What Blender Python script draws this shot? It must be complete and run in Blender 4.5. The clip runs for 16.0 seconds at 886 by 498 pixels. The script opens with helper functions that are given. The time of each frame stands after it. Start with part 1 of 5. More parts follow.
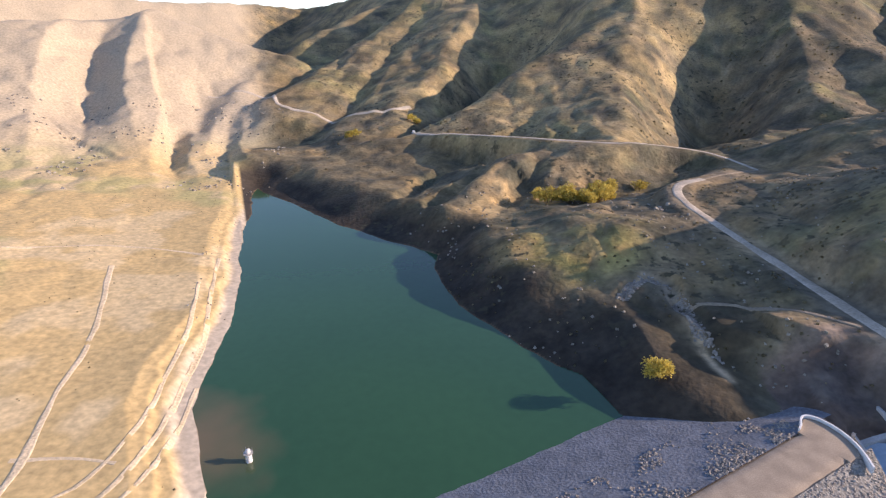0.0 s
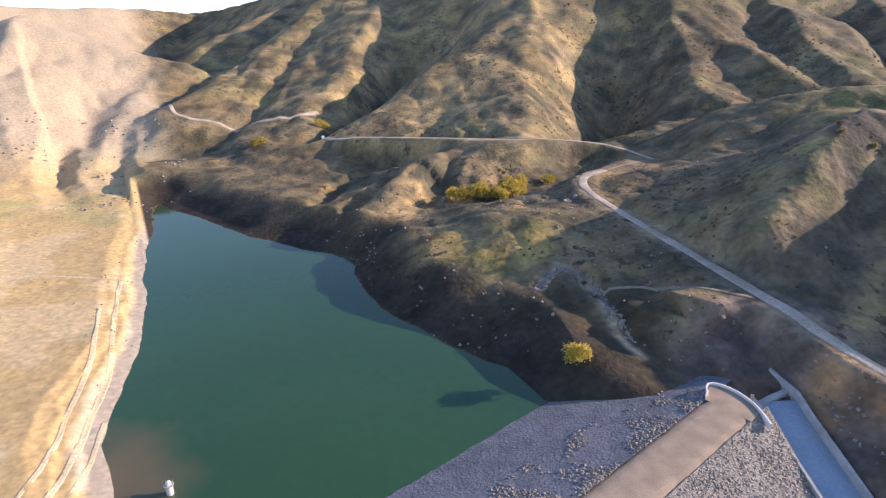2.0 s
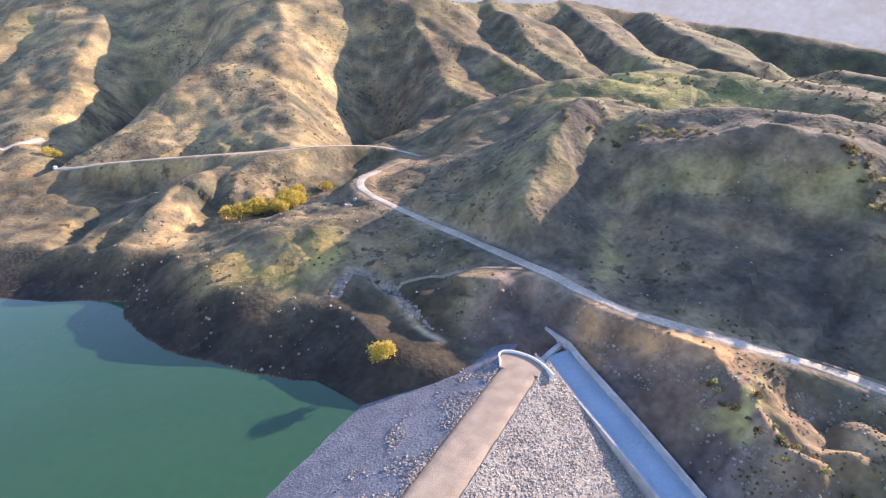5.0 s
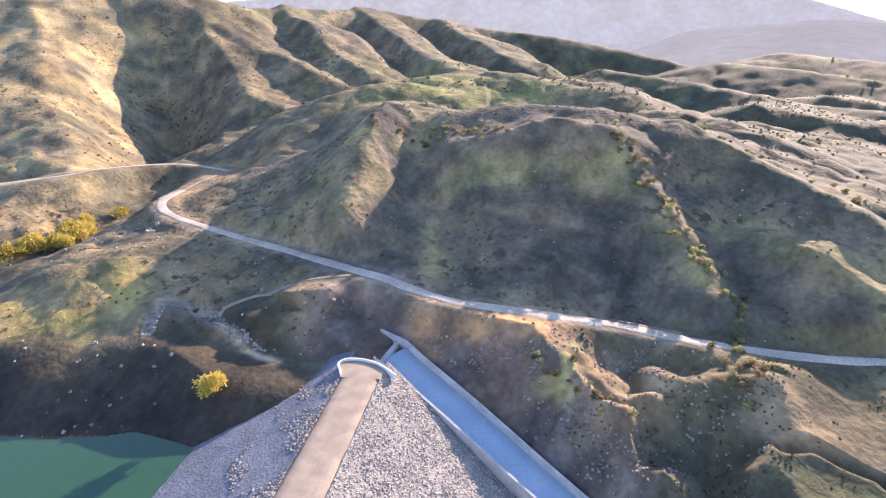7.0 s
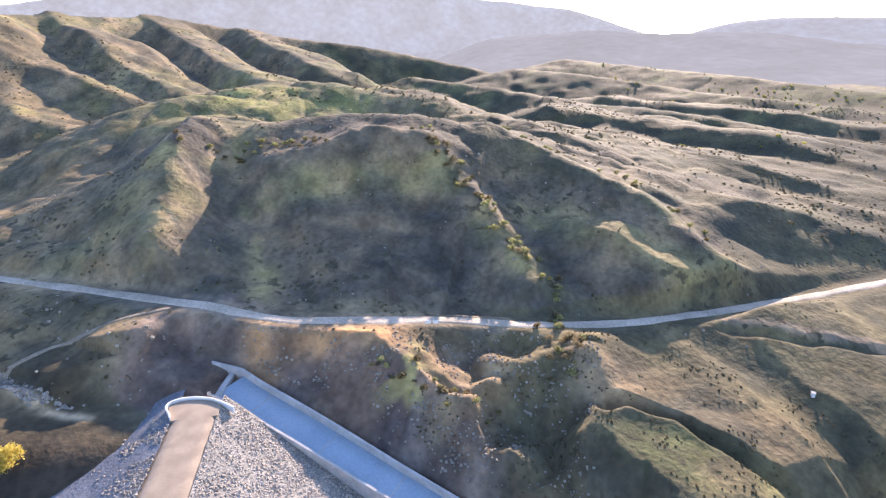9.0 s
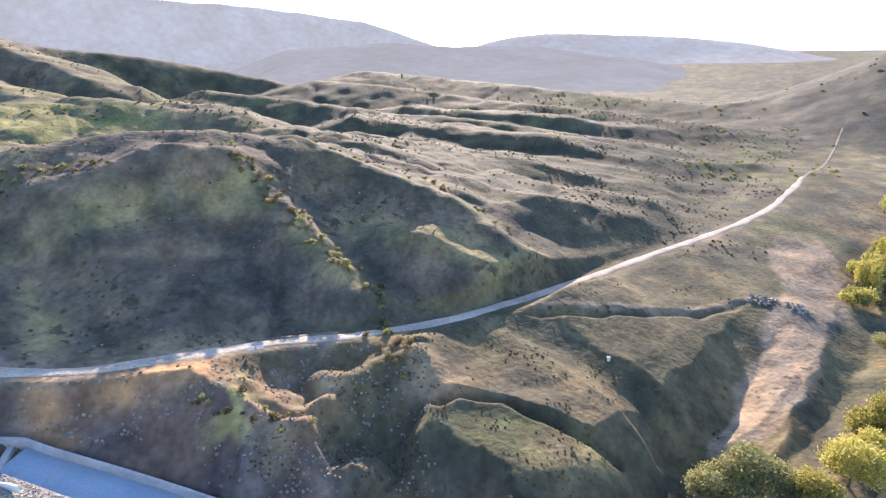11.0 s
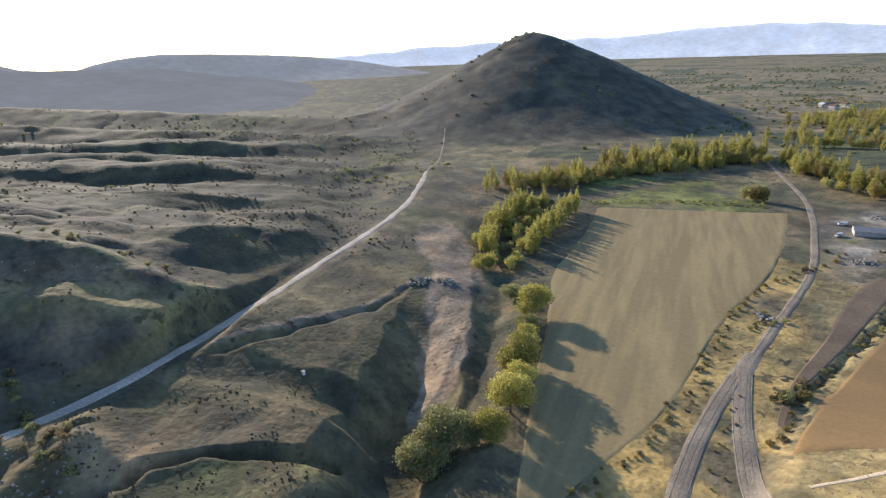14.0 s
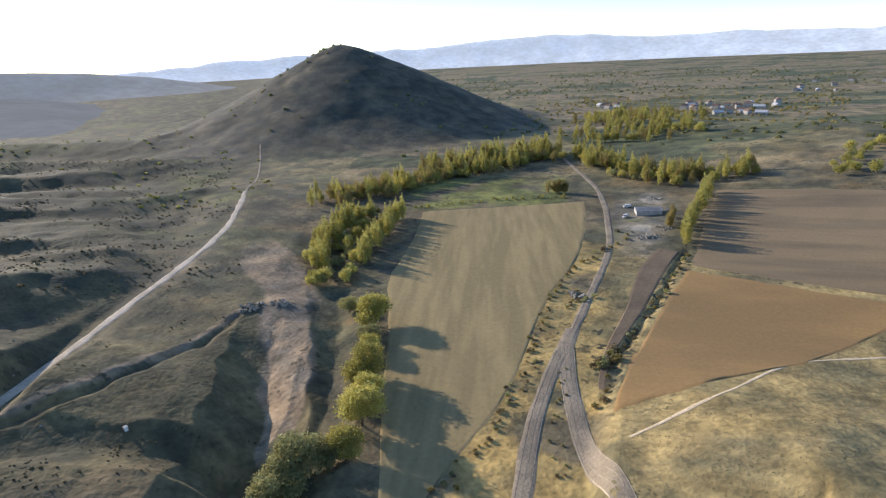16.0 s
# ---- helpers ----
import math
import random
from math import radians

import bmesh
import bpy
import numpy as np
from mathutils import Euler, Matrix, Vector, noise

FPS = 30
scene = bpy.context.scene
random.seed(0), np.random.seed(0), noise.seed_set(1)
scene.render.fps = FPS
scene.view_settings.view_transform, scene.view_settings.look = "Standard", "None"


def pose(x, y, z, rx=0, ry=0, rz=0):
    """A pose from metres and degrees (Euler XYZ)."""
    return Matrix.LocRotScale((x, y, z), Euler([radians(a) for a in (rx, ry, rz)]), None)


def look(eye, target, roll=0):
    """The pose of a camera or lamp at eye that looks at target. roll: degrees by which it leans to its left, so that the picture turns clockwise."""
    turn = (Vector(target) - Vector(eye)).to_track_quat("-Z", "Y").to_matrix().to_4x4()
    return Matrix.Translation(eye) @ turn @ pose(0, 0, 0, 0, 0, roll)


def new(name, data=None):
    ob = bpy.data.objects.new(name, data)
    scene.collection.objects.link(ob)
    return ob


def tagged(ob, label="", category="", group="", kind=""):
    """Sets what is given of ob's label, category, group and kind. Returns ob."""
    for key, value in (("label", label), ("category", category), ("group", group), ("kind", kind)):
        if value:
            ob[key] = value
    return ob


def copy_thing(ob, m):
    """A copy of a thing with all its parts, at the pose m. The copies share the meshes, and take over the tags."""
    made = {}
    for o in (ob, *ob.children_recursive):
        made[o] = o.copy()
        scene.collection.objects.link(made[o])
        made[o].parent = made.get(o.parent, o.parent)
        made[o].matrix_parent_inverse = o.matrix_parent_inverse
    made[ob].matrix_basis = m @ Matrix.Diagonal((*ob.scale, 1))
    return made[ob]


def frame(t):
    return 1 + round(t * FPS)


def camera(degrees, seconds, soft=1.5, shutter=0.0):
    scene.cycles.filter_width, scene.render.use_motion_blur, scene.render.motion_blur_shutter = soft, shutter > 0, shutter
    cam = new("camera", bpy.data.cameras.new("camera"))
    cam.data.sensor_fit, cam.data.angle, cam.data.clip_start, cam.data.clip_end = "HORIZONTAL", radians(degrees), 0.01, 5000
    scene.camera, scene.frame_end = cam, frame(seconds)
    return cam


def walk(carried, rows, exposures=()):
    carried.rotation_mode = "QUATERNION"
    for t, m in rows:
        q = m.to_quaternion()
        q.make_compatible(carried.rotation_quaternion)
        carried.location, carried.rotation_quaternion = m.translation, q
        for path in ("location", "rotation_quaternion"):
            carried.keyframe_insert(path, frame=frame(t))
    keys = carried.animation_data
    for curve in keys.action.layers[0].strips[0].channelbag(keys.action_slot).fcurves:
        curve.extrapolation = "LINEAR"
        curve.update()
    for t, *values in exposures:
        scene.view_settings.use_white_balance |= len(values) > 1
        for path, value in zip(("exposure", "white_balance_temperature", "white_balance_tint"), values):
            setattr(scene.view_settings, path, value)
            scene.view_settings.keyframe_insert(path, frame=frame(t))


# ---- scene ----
cam = camera(76.2, 16.0, soft=1.25)
EYE = (0.0, 0.0, 80.0)
# seconds, bearing clockwise from north, tilt, lean
PATH = [
    (0, -0.00, -21.21, 0.24),
    (0.5, 2.26, -21.19, 0.07),
    (1, 4.46, -21.20, -0.22),
    (1.5, 6.65, -21.16, -0.45),
    (2, 8.80, -21.04, -0.68),
    (2.5, 11.53, -20.98, -0.84),
    (3, 14.48, -20.88, -1.01),
    (5.5, 36.31, -20.97, -1.74),
    (6, 41.08, -21.00, -1.63),
    (6.5, 45.61, -20.97, -1.99),
    (7, 50.20, -20.96, -2.19),
    (7.5, 55.00, -20.97, -2.26),
    (8, 59.56, -20.94, -2.33),
    (8.5, 63.74, -20.87, -2.25),
    (9, 68.33, -20.77, -2.21),
    (11.5, 92.67, -20.23, -1.56),
    (12, 97.83, -20.12, -1.57),
    (12.5, 103.54, -19.76, -1.21),
    (13, 110.31, -19.91, -2.04),
    (13.5, 116.75, -19.77, -2.20),
    (14, 122.31, -19.62, -2.19),
    (14.5, 126.96, -19.51, -2.45),
    (15, 131.01, -19.36, -2.50),
    (15.5, 135.25, -19.33, -2.66),
    (16, 140.23, -19.29, -2.97),
]

# seconds, stops, kelvin, tint of the film's own automatic exposure and balance
LIGHTNESS = [(0, 0.84, 6750, 23), (3, 1.12, 6750, 24), (6, 1.78, 6700, 26), (9, 1.75, 6650, 23), (12.5, 1.22, 6200, 16), (14.2, 0.62, 6150, 12), (16, 0.57, 6150, 11)]


def aim(bearing, tilt, lean):
    b, p = radians(bearing), radians(tilt)
    way = Vector((math.sin(b) * math.cos(p), math.cos(b) * math.cos(p), math.sin(p)))
    return look(EYE, Vector(EYE) + way * 100, lean)


walk(cam, [(t, aim(b, p, r)) for t, b, p, r in PATH], LIGHTNESS)

# ---- light ----
SUN_BEARING, SUN_HEIGHT = 89.0, 19.0
world = bpy.data.worlds.new("sky")
scene.world = world
world.use_nodes = True
wn = world.node_tree.nodes
sky = wn.new("ShaderNodeTexSky")
sky.sky_type, sky.sun_disc = "NISHITA", False
sky.sun_elevation, sky.sun_rotation = radians(SUN_HEIGHT), radians(SUN_BEARING)
sky.air_density, sky.dust_density, sky.ozone_density = 0.75, 0.1, 2.0
wn["Background"].inputs[1].default_value = 0.15
world.node_tree.links.new(sky.outputs[0], wn["Background"].inputs[0])
sun_data = bpy.data.lights.new("sun", "SUN")
sun_data.energy, sun_data.angle, sun_data.color = 3.7, radians(0.6), (1.0, 0.85, 0.68)
sun = new("sun", sun_data)
sb, sh = radians(SUN_BEARING), radians(SUN_HEIGHT)
sun.matrix_world = look((400 * math.sin(sb), 400 * math.cos(sb), 300), (400 * math.sin(sb) - math.sin(sb) * math.cos(sh), 400 * math.cos(sb) - math.cos(sb) * math.cos(sh), 300 - math.sin(sh)))


# ---- terrain ----
WATER = -9.0


def at(bearing, reach):
    b = math.radians(bearing)
    return (reach * math.sin(b), reach * math.cos(b))


def line(*nodes):
    """A line of (bearing, reach, height) as an array of x, y, z."""
    return np.array([(*at(b, r), z) for b, r, z in nodes], float)


def smooth(a, b, x):
    t = np.clip((x - a) / (b - a), 0, 1)
    return t * t * (3 - 2 * t)


def lattice(ix, iy, seed):
    h = (ix * 374761393 + iy * 668265263 + seed * 974634721) & 0xFFFFFFFF
    h = ((h ^ (h >> 13)) * 1274126177) & 0xFFFFFFFF
    return ((h ^ (h >> 16)) & 0xFFFF) / 65535.0 * 2 - 1


def grain(x, y, size, seed=0):
    u, v = x / size, y / size
    iu, iv = np.floor(u).astype(np.int64), np.floor(v).astype(np.int64)
    fu, fv = u - iu, v - iv
    fu, fv = fu * fu * (3 - 2 * fu), fv * fv * (3 - 2 * fv)
    a, b = lattice(iu, iv, seed), lattice(iu + 1, iv, seed)
    c, d = lattice(iu, iv + 1, seed), lattice(iu + 1, iv + 1, seed)
    return (a * (1 - fu) + b * fu) * (1 - fv) + (c * (1 - fu) + d * fu) * fv


def rough(x, y, size, octaves=4, seed=0):
    total, amp = 0, 1.0
    for k in range(octaves):
        total = total + amp * grain(x + 37.1 * k, y - 19.7 * k, size / 2 ** k, seed + k)
        amp *= 0.5
    return total / 2


def nearest(x, y, pts):
    """Distance to a line of points, the height there, the run along it and the side (1 to its left, -1 to its right)."""
    if len(pts) > 30 and x.size > 2000:
        # coarse everywhere, exact close to the line
        found = nearest(x, y, np.vstack([pts[:-1:8], pts[-1:]]))
        close = found[0] < 70
        for k in range(0, len(pts) - 1, 25):
            bit = pts[k:k + 26]
            lo, hi = bit.min(axis=0) - 75, bit.max(axis=0) + 75
            here = close & (x > lo[0]) & (x < hi[0]) & (y > lo[1]) & (y < hi[1])
            if k == 0:
                found[0][close] = 1e9
            exact = nearest(x[here], y[here], bit)
            better = exact[0] < found[0][here]
            for whole, part_of in zip(found, exact):
                whole[here] = np.where(better, part_of, whole[here])
        return found
    if x.size < 600 and len(pts) > 4:
        p, d = pts[:-1], np.diff(pts, axis=0)
        size = np.hypot(d[:, 0], d[:, 1])
        ex, ey = x.reshape(-1, 1) - p[:, 0], y.reshape(-1, 1) - p[:, 1]
        t = np.clip((ex * d[:, 0] + ey * d[:, 1]) / size ** 2, 0, 1)
        gap = np.hypot(ex - t * d[:, 0], ey - t * d[:, 1])
        row, k = np.arange(x.size), np.argmin(gap, axis=1)
        gap, t = gap[row, k], t[row, k]
        turn = (d[k, 0] * ey[row, k] - d[k, 1] * ex[row, k]) / (size[k] * np.maximum(gap, 1e-6))
        start = np.concatenate([[0], np.cumsum(size)[:-1]])
        return [v.reshape(x.shape) for v in (gap, p[k, 2] + t * d[k, 2], start[k] + t * size[k], turn)]
    best, hz, run, side = np.full(x.shape, 1e9), np.zeros(x.shape), np.zeros(x.shape), np.zeros(x.shape)
    gone = 0.0
    for p, q in zip(pts[:-1], pts[1:]):
        dx, dy = q[0] - p[0], q[1] - p[1]
        size = math.hypot(dx, dy)
        t = np.clip(((x - p[0]) * dx + (y - p[1]) * dy) / size ** 2, 0, 1)
        d = np.hypot(x - p[0] - t * dx, y - p[1] - t * dy)
        m = d < best
        best = np.where(m, d, best)
        hz = np.where(m, p[2] + t * (q[2] - p[2]), hz)
        run = np.where(m, gone + t * size, run)
        side = np.where(m, (dx * (y - p[1]) - dy * (x - p[0])) / (size * np.maximum(d, 1e-6)), side)
        gone += size
    return best, hz, run, side


def beside(x, y, pts, margin):
    """Where a point lies within margin of the box round a line."""
    lo, hi = pts.min(axis=0) - margin, pts.max(axis=0) + margin
    return (x > lo[0]) & (x < hi[0]) & (y > lo[1]) & (y < hi[1])


def glide(pts, step):
    """A smooth line through points, one every step metres."""
    pts = np.asarray(pts, float)
    out = []
    for i in range(len(pts) - 1):
        p0, p1, p2, p3 = pts[max(i - 1, 0)], pts[i], pts[i + 1], pts[min(i + 2, len(pts) - 1)]
        n = max(2, int(np.hypot(*(p2 - p1)[:2]) / step))
        for k in range(n):
            t = k / n
            out.append(0.5 * (2 * p1 + (p2 - p0) * t + (2 * p0 - 5 * p1 + 4 * p2 - p3) * t * t + (3 * p1 - p0 - 3 * p2 + p3) * t ** 3))
    out.append(pts[-1])
    return np.array(out)


def inside(x, y, poly):
    hit = np.zeros(x.shape, bool)
    for (ax, ay), (bx, by) in zip(poly, np.roll(poly, -1, axis=0)):
        if ay == by:
            continue
        hit ^= ((ay > y) != (by > y)) & (x < (bx - ax) * (y - ay) / (by - ay) + ax)
    return hit


# hill crests: line of (bearing, reach, height), fall to the left and right, roundness of the top
RIDGES = [
    (line((-60, 1000, 120), (-45, 1000, 130), (-30, 1050, 127), (-20, 1100, 121), (-13, 1200, 117)), 0.75, 12),
    (line((-60, 600, 70), (-40, 640, 85), (-26, 700, 98), (-15, 650, 55)), 0.36, 12),
    (line((-26, 700, 98), (-28.5, 540, 48), (-30, 430, 8)), (0.42, 0.9), 4),
    (line((-15, 650, 55), (-19, 560, 34), (-22, 440, 6)), 0.5, 8),
    (line((20, 690, 137), (28, 690, 126), (36, 780, 118), (45, 900, 112), (53, 930, 90), (64, 950, 62), (72, 970, 28), (80, 1000, -15)), 0.7, 12),
    (line((20, 690, 137), (11, 740, 142), (2, 850, 142), (-5, 1000, 140), (-11, 1150, 122), (-16, 1300, 106), (-28, 1500, 104)), 0.72, 12),
    (line((-3, 960, 136), (-6.2, 900, 112), (-12.7, 800, 70), (-15.5, 740, 50)), (0.25, 0.6), 6),
    (line((2, 850, 138), (-2.7, 800, 117), (-8, 690, 77), (-13.2, 560, 42), (-16.7, 500, 28)), (0.2, 0.75), 5),
    (line((4, 800, 128), (2.2, 700, 103), (-0.1, 600, 65), (-2.5, 480, 31), (-5, 420, 18)), (0.7, 0.2), 5),
    (line((17.5, 680, 132), (16.4, 620, 99), (12.7, 545, 74), (7.2, 470, 50), (2.6, 425, 29), (-3, 398, 13), (-9, 385, 2)), (0.2, 0.8), 5),
    (line((17.5, 660, 126), (16.6, 500, 61), (17.3, 405, 40), (17, 350, 26), (15, 325, 22)), (0.7, 0.2), 5),
    (line((15, 325, 22), (6, 305, 18), (1, 250, 2)), (0.5, 0.6), 6),
    (line((27, 690, 126), (32, 620, 88), (36.5, 560, 64), (42, 510, 43)), (0.3, 0.7), 6),
    (line((48, 310, 46), (40, 275, 34), (30, 265, 22), (23, 240, 15), (15, 215, 11), (8, 212, 5), (3.5, 214, 1)), 0.34, 12),
    (line((47, 268, 50), (56, 270, 50), (65, 270, 49), (73, 266, 44), (80, 262, 28)), 0.44, 5),
    (line((44, 380, 52), (53, 430, 57), (66, 400, 46), (76, 350, 32)), 0.34, 25),
    (line((48, 285, 49), (43.5, 228, 28), (40, 190, 15)), 0.6, 4),
    (line((60, 255, 40), (68, 226, 30), (75, 190, 10), (81, 166, -5)), 0.62, 4),
    (line((74, 265, 42), (86, 242, 17), (95, 220, -1), (101, 208, -10)), 0.55, 5),
    (line((78, 400, 22), (88, 370, 8), (97, 345, -1), (108, 340, -10)), 0.4, 5),
    (line((84, 480, 6), (98, 450, -6), (109, 430, -14)), 0.3, 5),
    (line((66, 720, 34), (78, 640, 16), (92, 600, 2), (106, 560, -12)), 0.3, 8),
    (line((76, 900, 30), (90, 820, 8), (104, 740, -8), (114, 700, -18)), 0.22, 8),
    (line((80, 1200, 25), (94, 1100, 2), (106, 980, -14), (114, 900, -22)), 0.2, 8),
    (line((100, 520, -13), (110, 500, -17), (117, 520, -20)), 0.3, 4),
    # ribs that run down its south slope
    (line((36, 780, 121), (38.5, 680, 97), (41, 590, 68), (44, 530, 52)), (0.25, 0.85), 4),
    (line((43, 870, 115), (45.5, 760, 92), (48, 660, 66), (52, 570, 52)), (0.25, 0.8), 4),
    (line((50, 925, 101), (53, 800, 80), (57, 690, 56)), (0.25, 0.75), 4),
    (line((30, 700, 126), (29.5, 610, 88), (31.5, 530, 58), (33, 470, 40)), (0.3, 0.8), 4),
    # scarps that turn their steep side to the dam
    (line((87.5, 255, 16), (92, 262, 9), (97.7, 285, 2), (102, 298, -3), (106.6, 304, -11)), (0.14, 0.62), 2),
    (line((81, 213, 16), (85, 207, 13), (89.2, 201, 6.5), (93, 198, 0.5), (97, 197, -6)), (0.15, 0.6), 2),
    (line((80, 420, 16), (88, 400, 9), (96, 392, 1), (104, 380, -9)), (0.12, 0.55), 3),
    (line((79, 560, 15), (88, 520, 9), (98, 500, 1), (106, 470, -11)), (0.1, 0.5), 3),
    (line((84, 700, 10), (95, 660, 3), (106, 640, -10)), (0.1, 0.45), 4),
    # eroded spurs above the spillway
    (line((66.2, 111, -7), (68.5, 118, -5), (70.7, 125, -5), (74.5, 132, -4.5)), (0.35, 0.95), 1.2),
    (line((83.6, 153, -3.5), (82.4, 141, -4), (80.8, 128, -8), (79.8, 119, -13)), 0.75, 1.2),
    (line((88, 131, -9.6), (86.5, 126, -10.5), (84, 117, -14), (82, 108, -19)), (0.7, 0.8), 1.5),
    (line((162, 820, -22), (172, 700, -9), (186, 600, 3), (200, 560, 8)), 0.12, 30),
    (line((-120, 150, 2), (180, 130, -14), (167, 112, -19)), 0.25, 8),
]
SHORE = np.array([at(b, r) for b, r in (
    (22.5, 119), (20.5, 126), (15.5, 139), (9, 152), (1.5, 176), (-1, 208), (-0.2, 222), (-11, 265), (-19, 346), (-20.7, 252), (-22.2, 184), (-25.9, 149), (-28.1, 134), (-28.5, 101), (-60, 60), (-20, 20), (20, 100))])
# gullies and ditches: line of (bearing, reach, depth), half width
CUTS = [
    (line((108, 105, 3), (111, 121, 7), (116.2, 143, 8), (119, 173, 8), (121, 215, 5), (121.5, 235, 1)), 15),
    (line((96, 174, 0.6), (103, 160, 2.2), (109, 150, 4), (114, 140, 6)), 10),
    (line((110, 90, 5), (117, 118, 6), (124, 150, 5), (127, 185, 4), (128.6, 230, 3), (128, 300, 2), (126, 380, 1)), 13),
    (line((87.2, 126, 2.6), (89, 128.5, 3.4), (94.3, 129.5, 3.4), (99, 127, 3.4), (102.5, 124, 3.4), (107, 123, 3)), 2.6),
    (line((97.6, 178, 1), (105.5, 190, 1.6), (112.8, 212, 1.8), (118.2, 241, 1)), 3),
    (line((68, 94, 3), (71.5, 108, 5), (75.5, 120, 5), (79, 131, 2), (82, 147, 1)), 8),
    (line((76, 92, 4), (80, 108, 6), (82.5, 120, 5), (83.5, 127, 1)), 7),
    (line((165, 316, 1.2), (162.4, 241, 1.4), (158.7, 189, 1.4), (157.5, 157, 1)), 2.2),
    (line((14, 268, 6), (20, 290, 7), (25, 320, 8), (29, 370, 7), (33, 440, 5)), 26),
    (line((50, 165, 3), (49, 200, 5), (47, 250, 5), (49, 290, 3)), 14),
    (line((-39.6, 259, 1), (-31.8, 248, 1.2), (-24.3, 229, 2)), 3),
    (line((19.5, 168, 0.6), (21.4, 179, 1.6), (23.5, 176, 3.0), (26.7, 160, 2.8), (28.6, 149, 2.2), (31, 140, 0.8)), 3.4),
    (line((-32.5, 420, 3), (-32, 520, 17), (-30.5, 620, 20), (-29, 680, 8)), 30),
    (line((-25.5, 345, 2), (-26.2, 400, 8), (-25.2, 470, 5)), 11),
    (line((-20.5, 370, 2), (-21.5, 420, 6), (-20.5, 480, 4)), 10),
    (line((22, 380, 5), (23.5, 450, 13), (25, 530, 18), (25, 610, 8)), 48),
    (line((-6, 420, 3), (1, 500, 11), (6, 580, 15), (9, 660, 8)), 32),
    (line((-15, 560, 4), (-10, 680, 11), (-6, 780, 12)), 34),
    (line((9, 345, 1), (4, 300, 4), (-1, 262, 5)), 7),
    (line((3, 350, 1), (-1, 320, 4), (-4, 280, 4)), 7),
    (line((13, 335, 1), (9, 295, 4), (7, 260, 5)), 8),
]
# swells: line of (bearing, reach, rise), half width
SWELLS = [
    (line((88, 118, 1.5), (96, 116, 2.2), (104, 113, 1.5)), 14),
    (line((72, 128, 3), (77, 136, 4), (82, 143, 2)), 8),
    (line((48, 141, 3), (54, 137, 6), (60, 131, 6), (66, 127, 4), (70, 122, 2)), 9),
    (line((124.5, 158, 2), (122.6, 185, 2.5), (122.4, 220, 3), (121.6, 245, 3)), 11),
    (line((23.5, 180, 3), (20, 176, 3)), 9),
    (line((46.5, 275, 5), (42.5, 228, 7), (39.5, 195, 5)), 14),
    (line((54, 228, 5), (60, 236, 10), (66, 238, 8)), 13),
    (line((68, 226, 3), (74, 196, 4), (79, 176, 3)), 8),
    (line((80, 250, 3), (88, 234, 5), (96, 216, 4)), 11),
    (line((72, 300, 4), (84, 300, 5), (96, 290, 4), (104, 280, 3)), 12),
    (line((14, 215, 4), (18, 205, 5), (22, 205, 3)), 14),
]
SPILL = np.array(((94.5, 99.0, -3.0), (91.0, 71.0, -9.2), (88.0, 45.0, -16.3), (85.0, 10.0, -26.0)))
ROAD = glide(line((29.5, 320, 15), (26, 285, 17), (23.2, 250, 16), (34.4, 192, 10), (43, 162, 10), (50.4, 150, 6.5), (67.3, 151, 0), (83, 160, -5.5), (95.8, 190, -10.6), (107.6, 260, -19), (118.2, 370, -21), (121, 490, -22)), 4)
FAR_ROAD = glide(line((29.5, 320, 15), (25, 345, 17), (19, 330, 22), (16, 325, 22), (6, 345, 20), (-3.4, 400, 13)), 4)
AXIS_E, AXIS_W = np.array((82.0, 96.0)), np.array((-75.0, 5.5))


def dam_face(s, up):
    return np.where(up > 0, -np.maximum(0, np.abs(up) - 5) / 3.4, -np.maximum(0, np.abs(up) - 5) / 2.05)


def dam_frame(x, y):
    """Run along the dam's axis from its east end, and distance upstream of it."""
    a = (AXIS_W - AXIS_E) / np.linalg.norm(AXIS_W - AXIS_E)
    return (x - AXIS_E[0]) * a[0] + (y - AXIS_E[1]) * a[1], (x - AXIS_E[0]) * a[1] - (y - AXIS_E[1]) * a[0]


def shore_run(x, y):
    ring = np.column_stack([np.vstack([SHORE, SHORE[:1]]), np.zeros(len(SHORE) + 1)])
    wx, wy = x + 3 * rough(x, y, 22, 3, 31), y + 3 * rough(x, y, 22, 3, 37)
    return inside(wx, wy, SHORE), nearest(wx, wy, ring)[0]


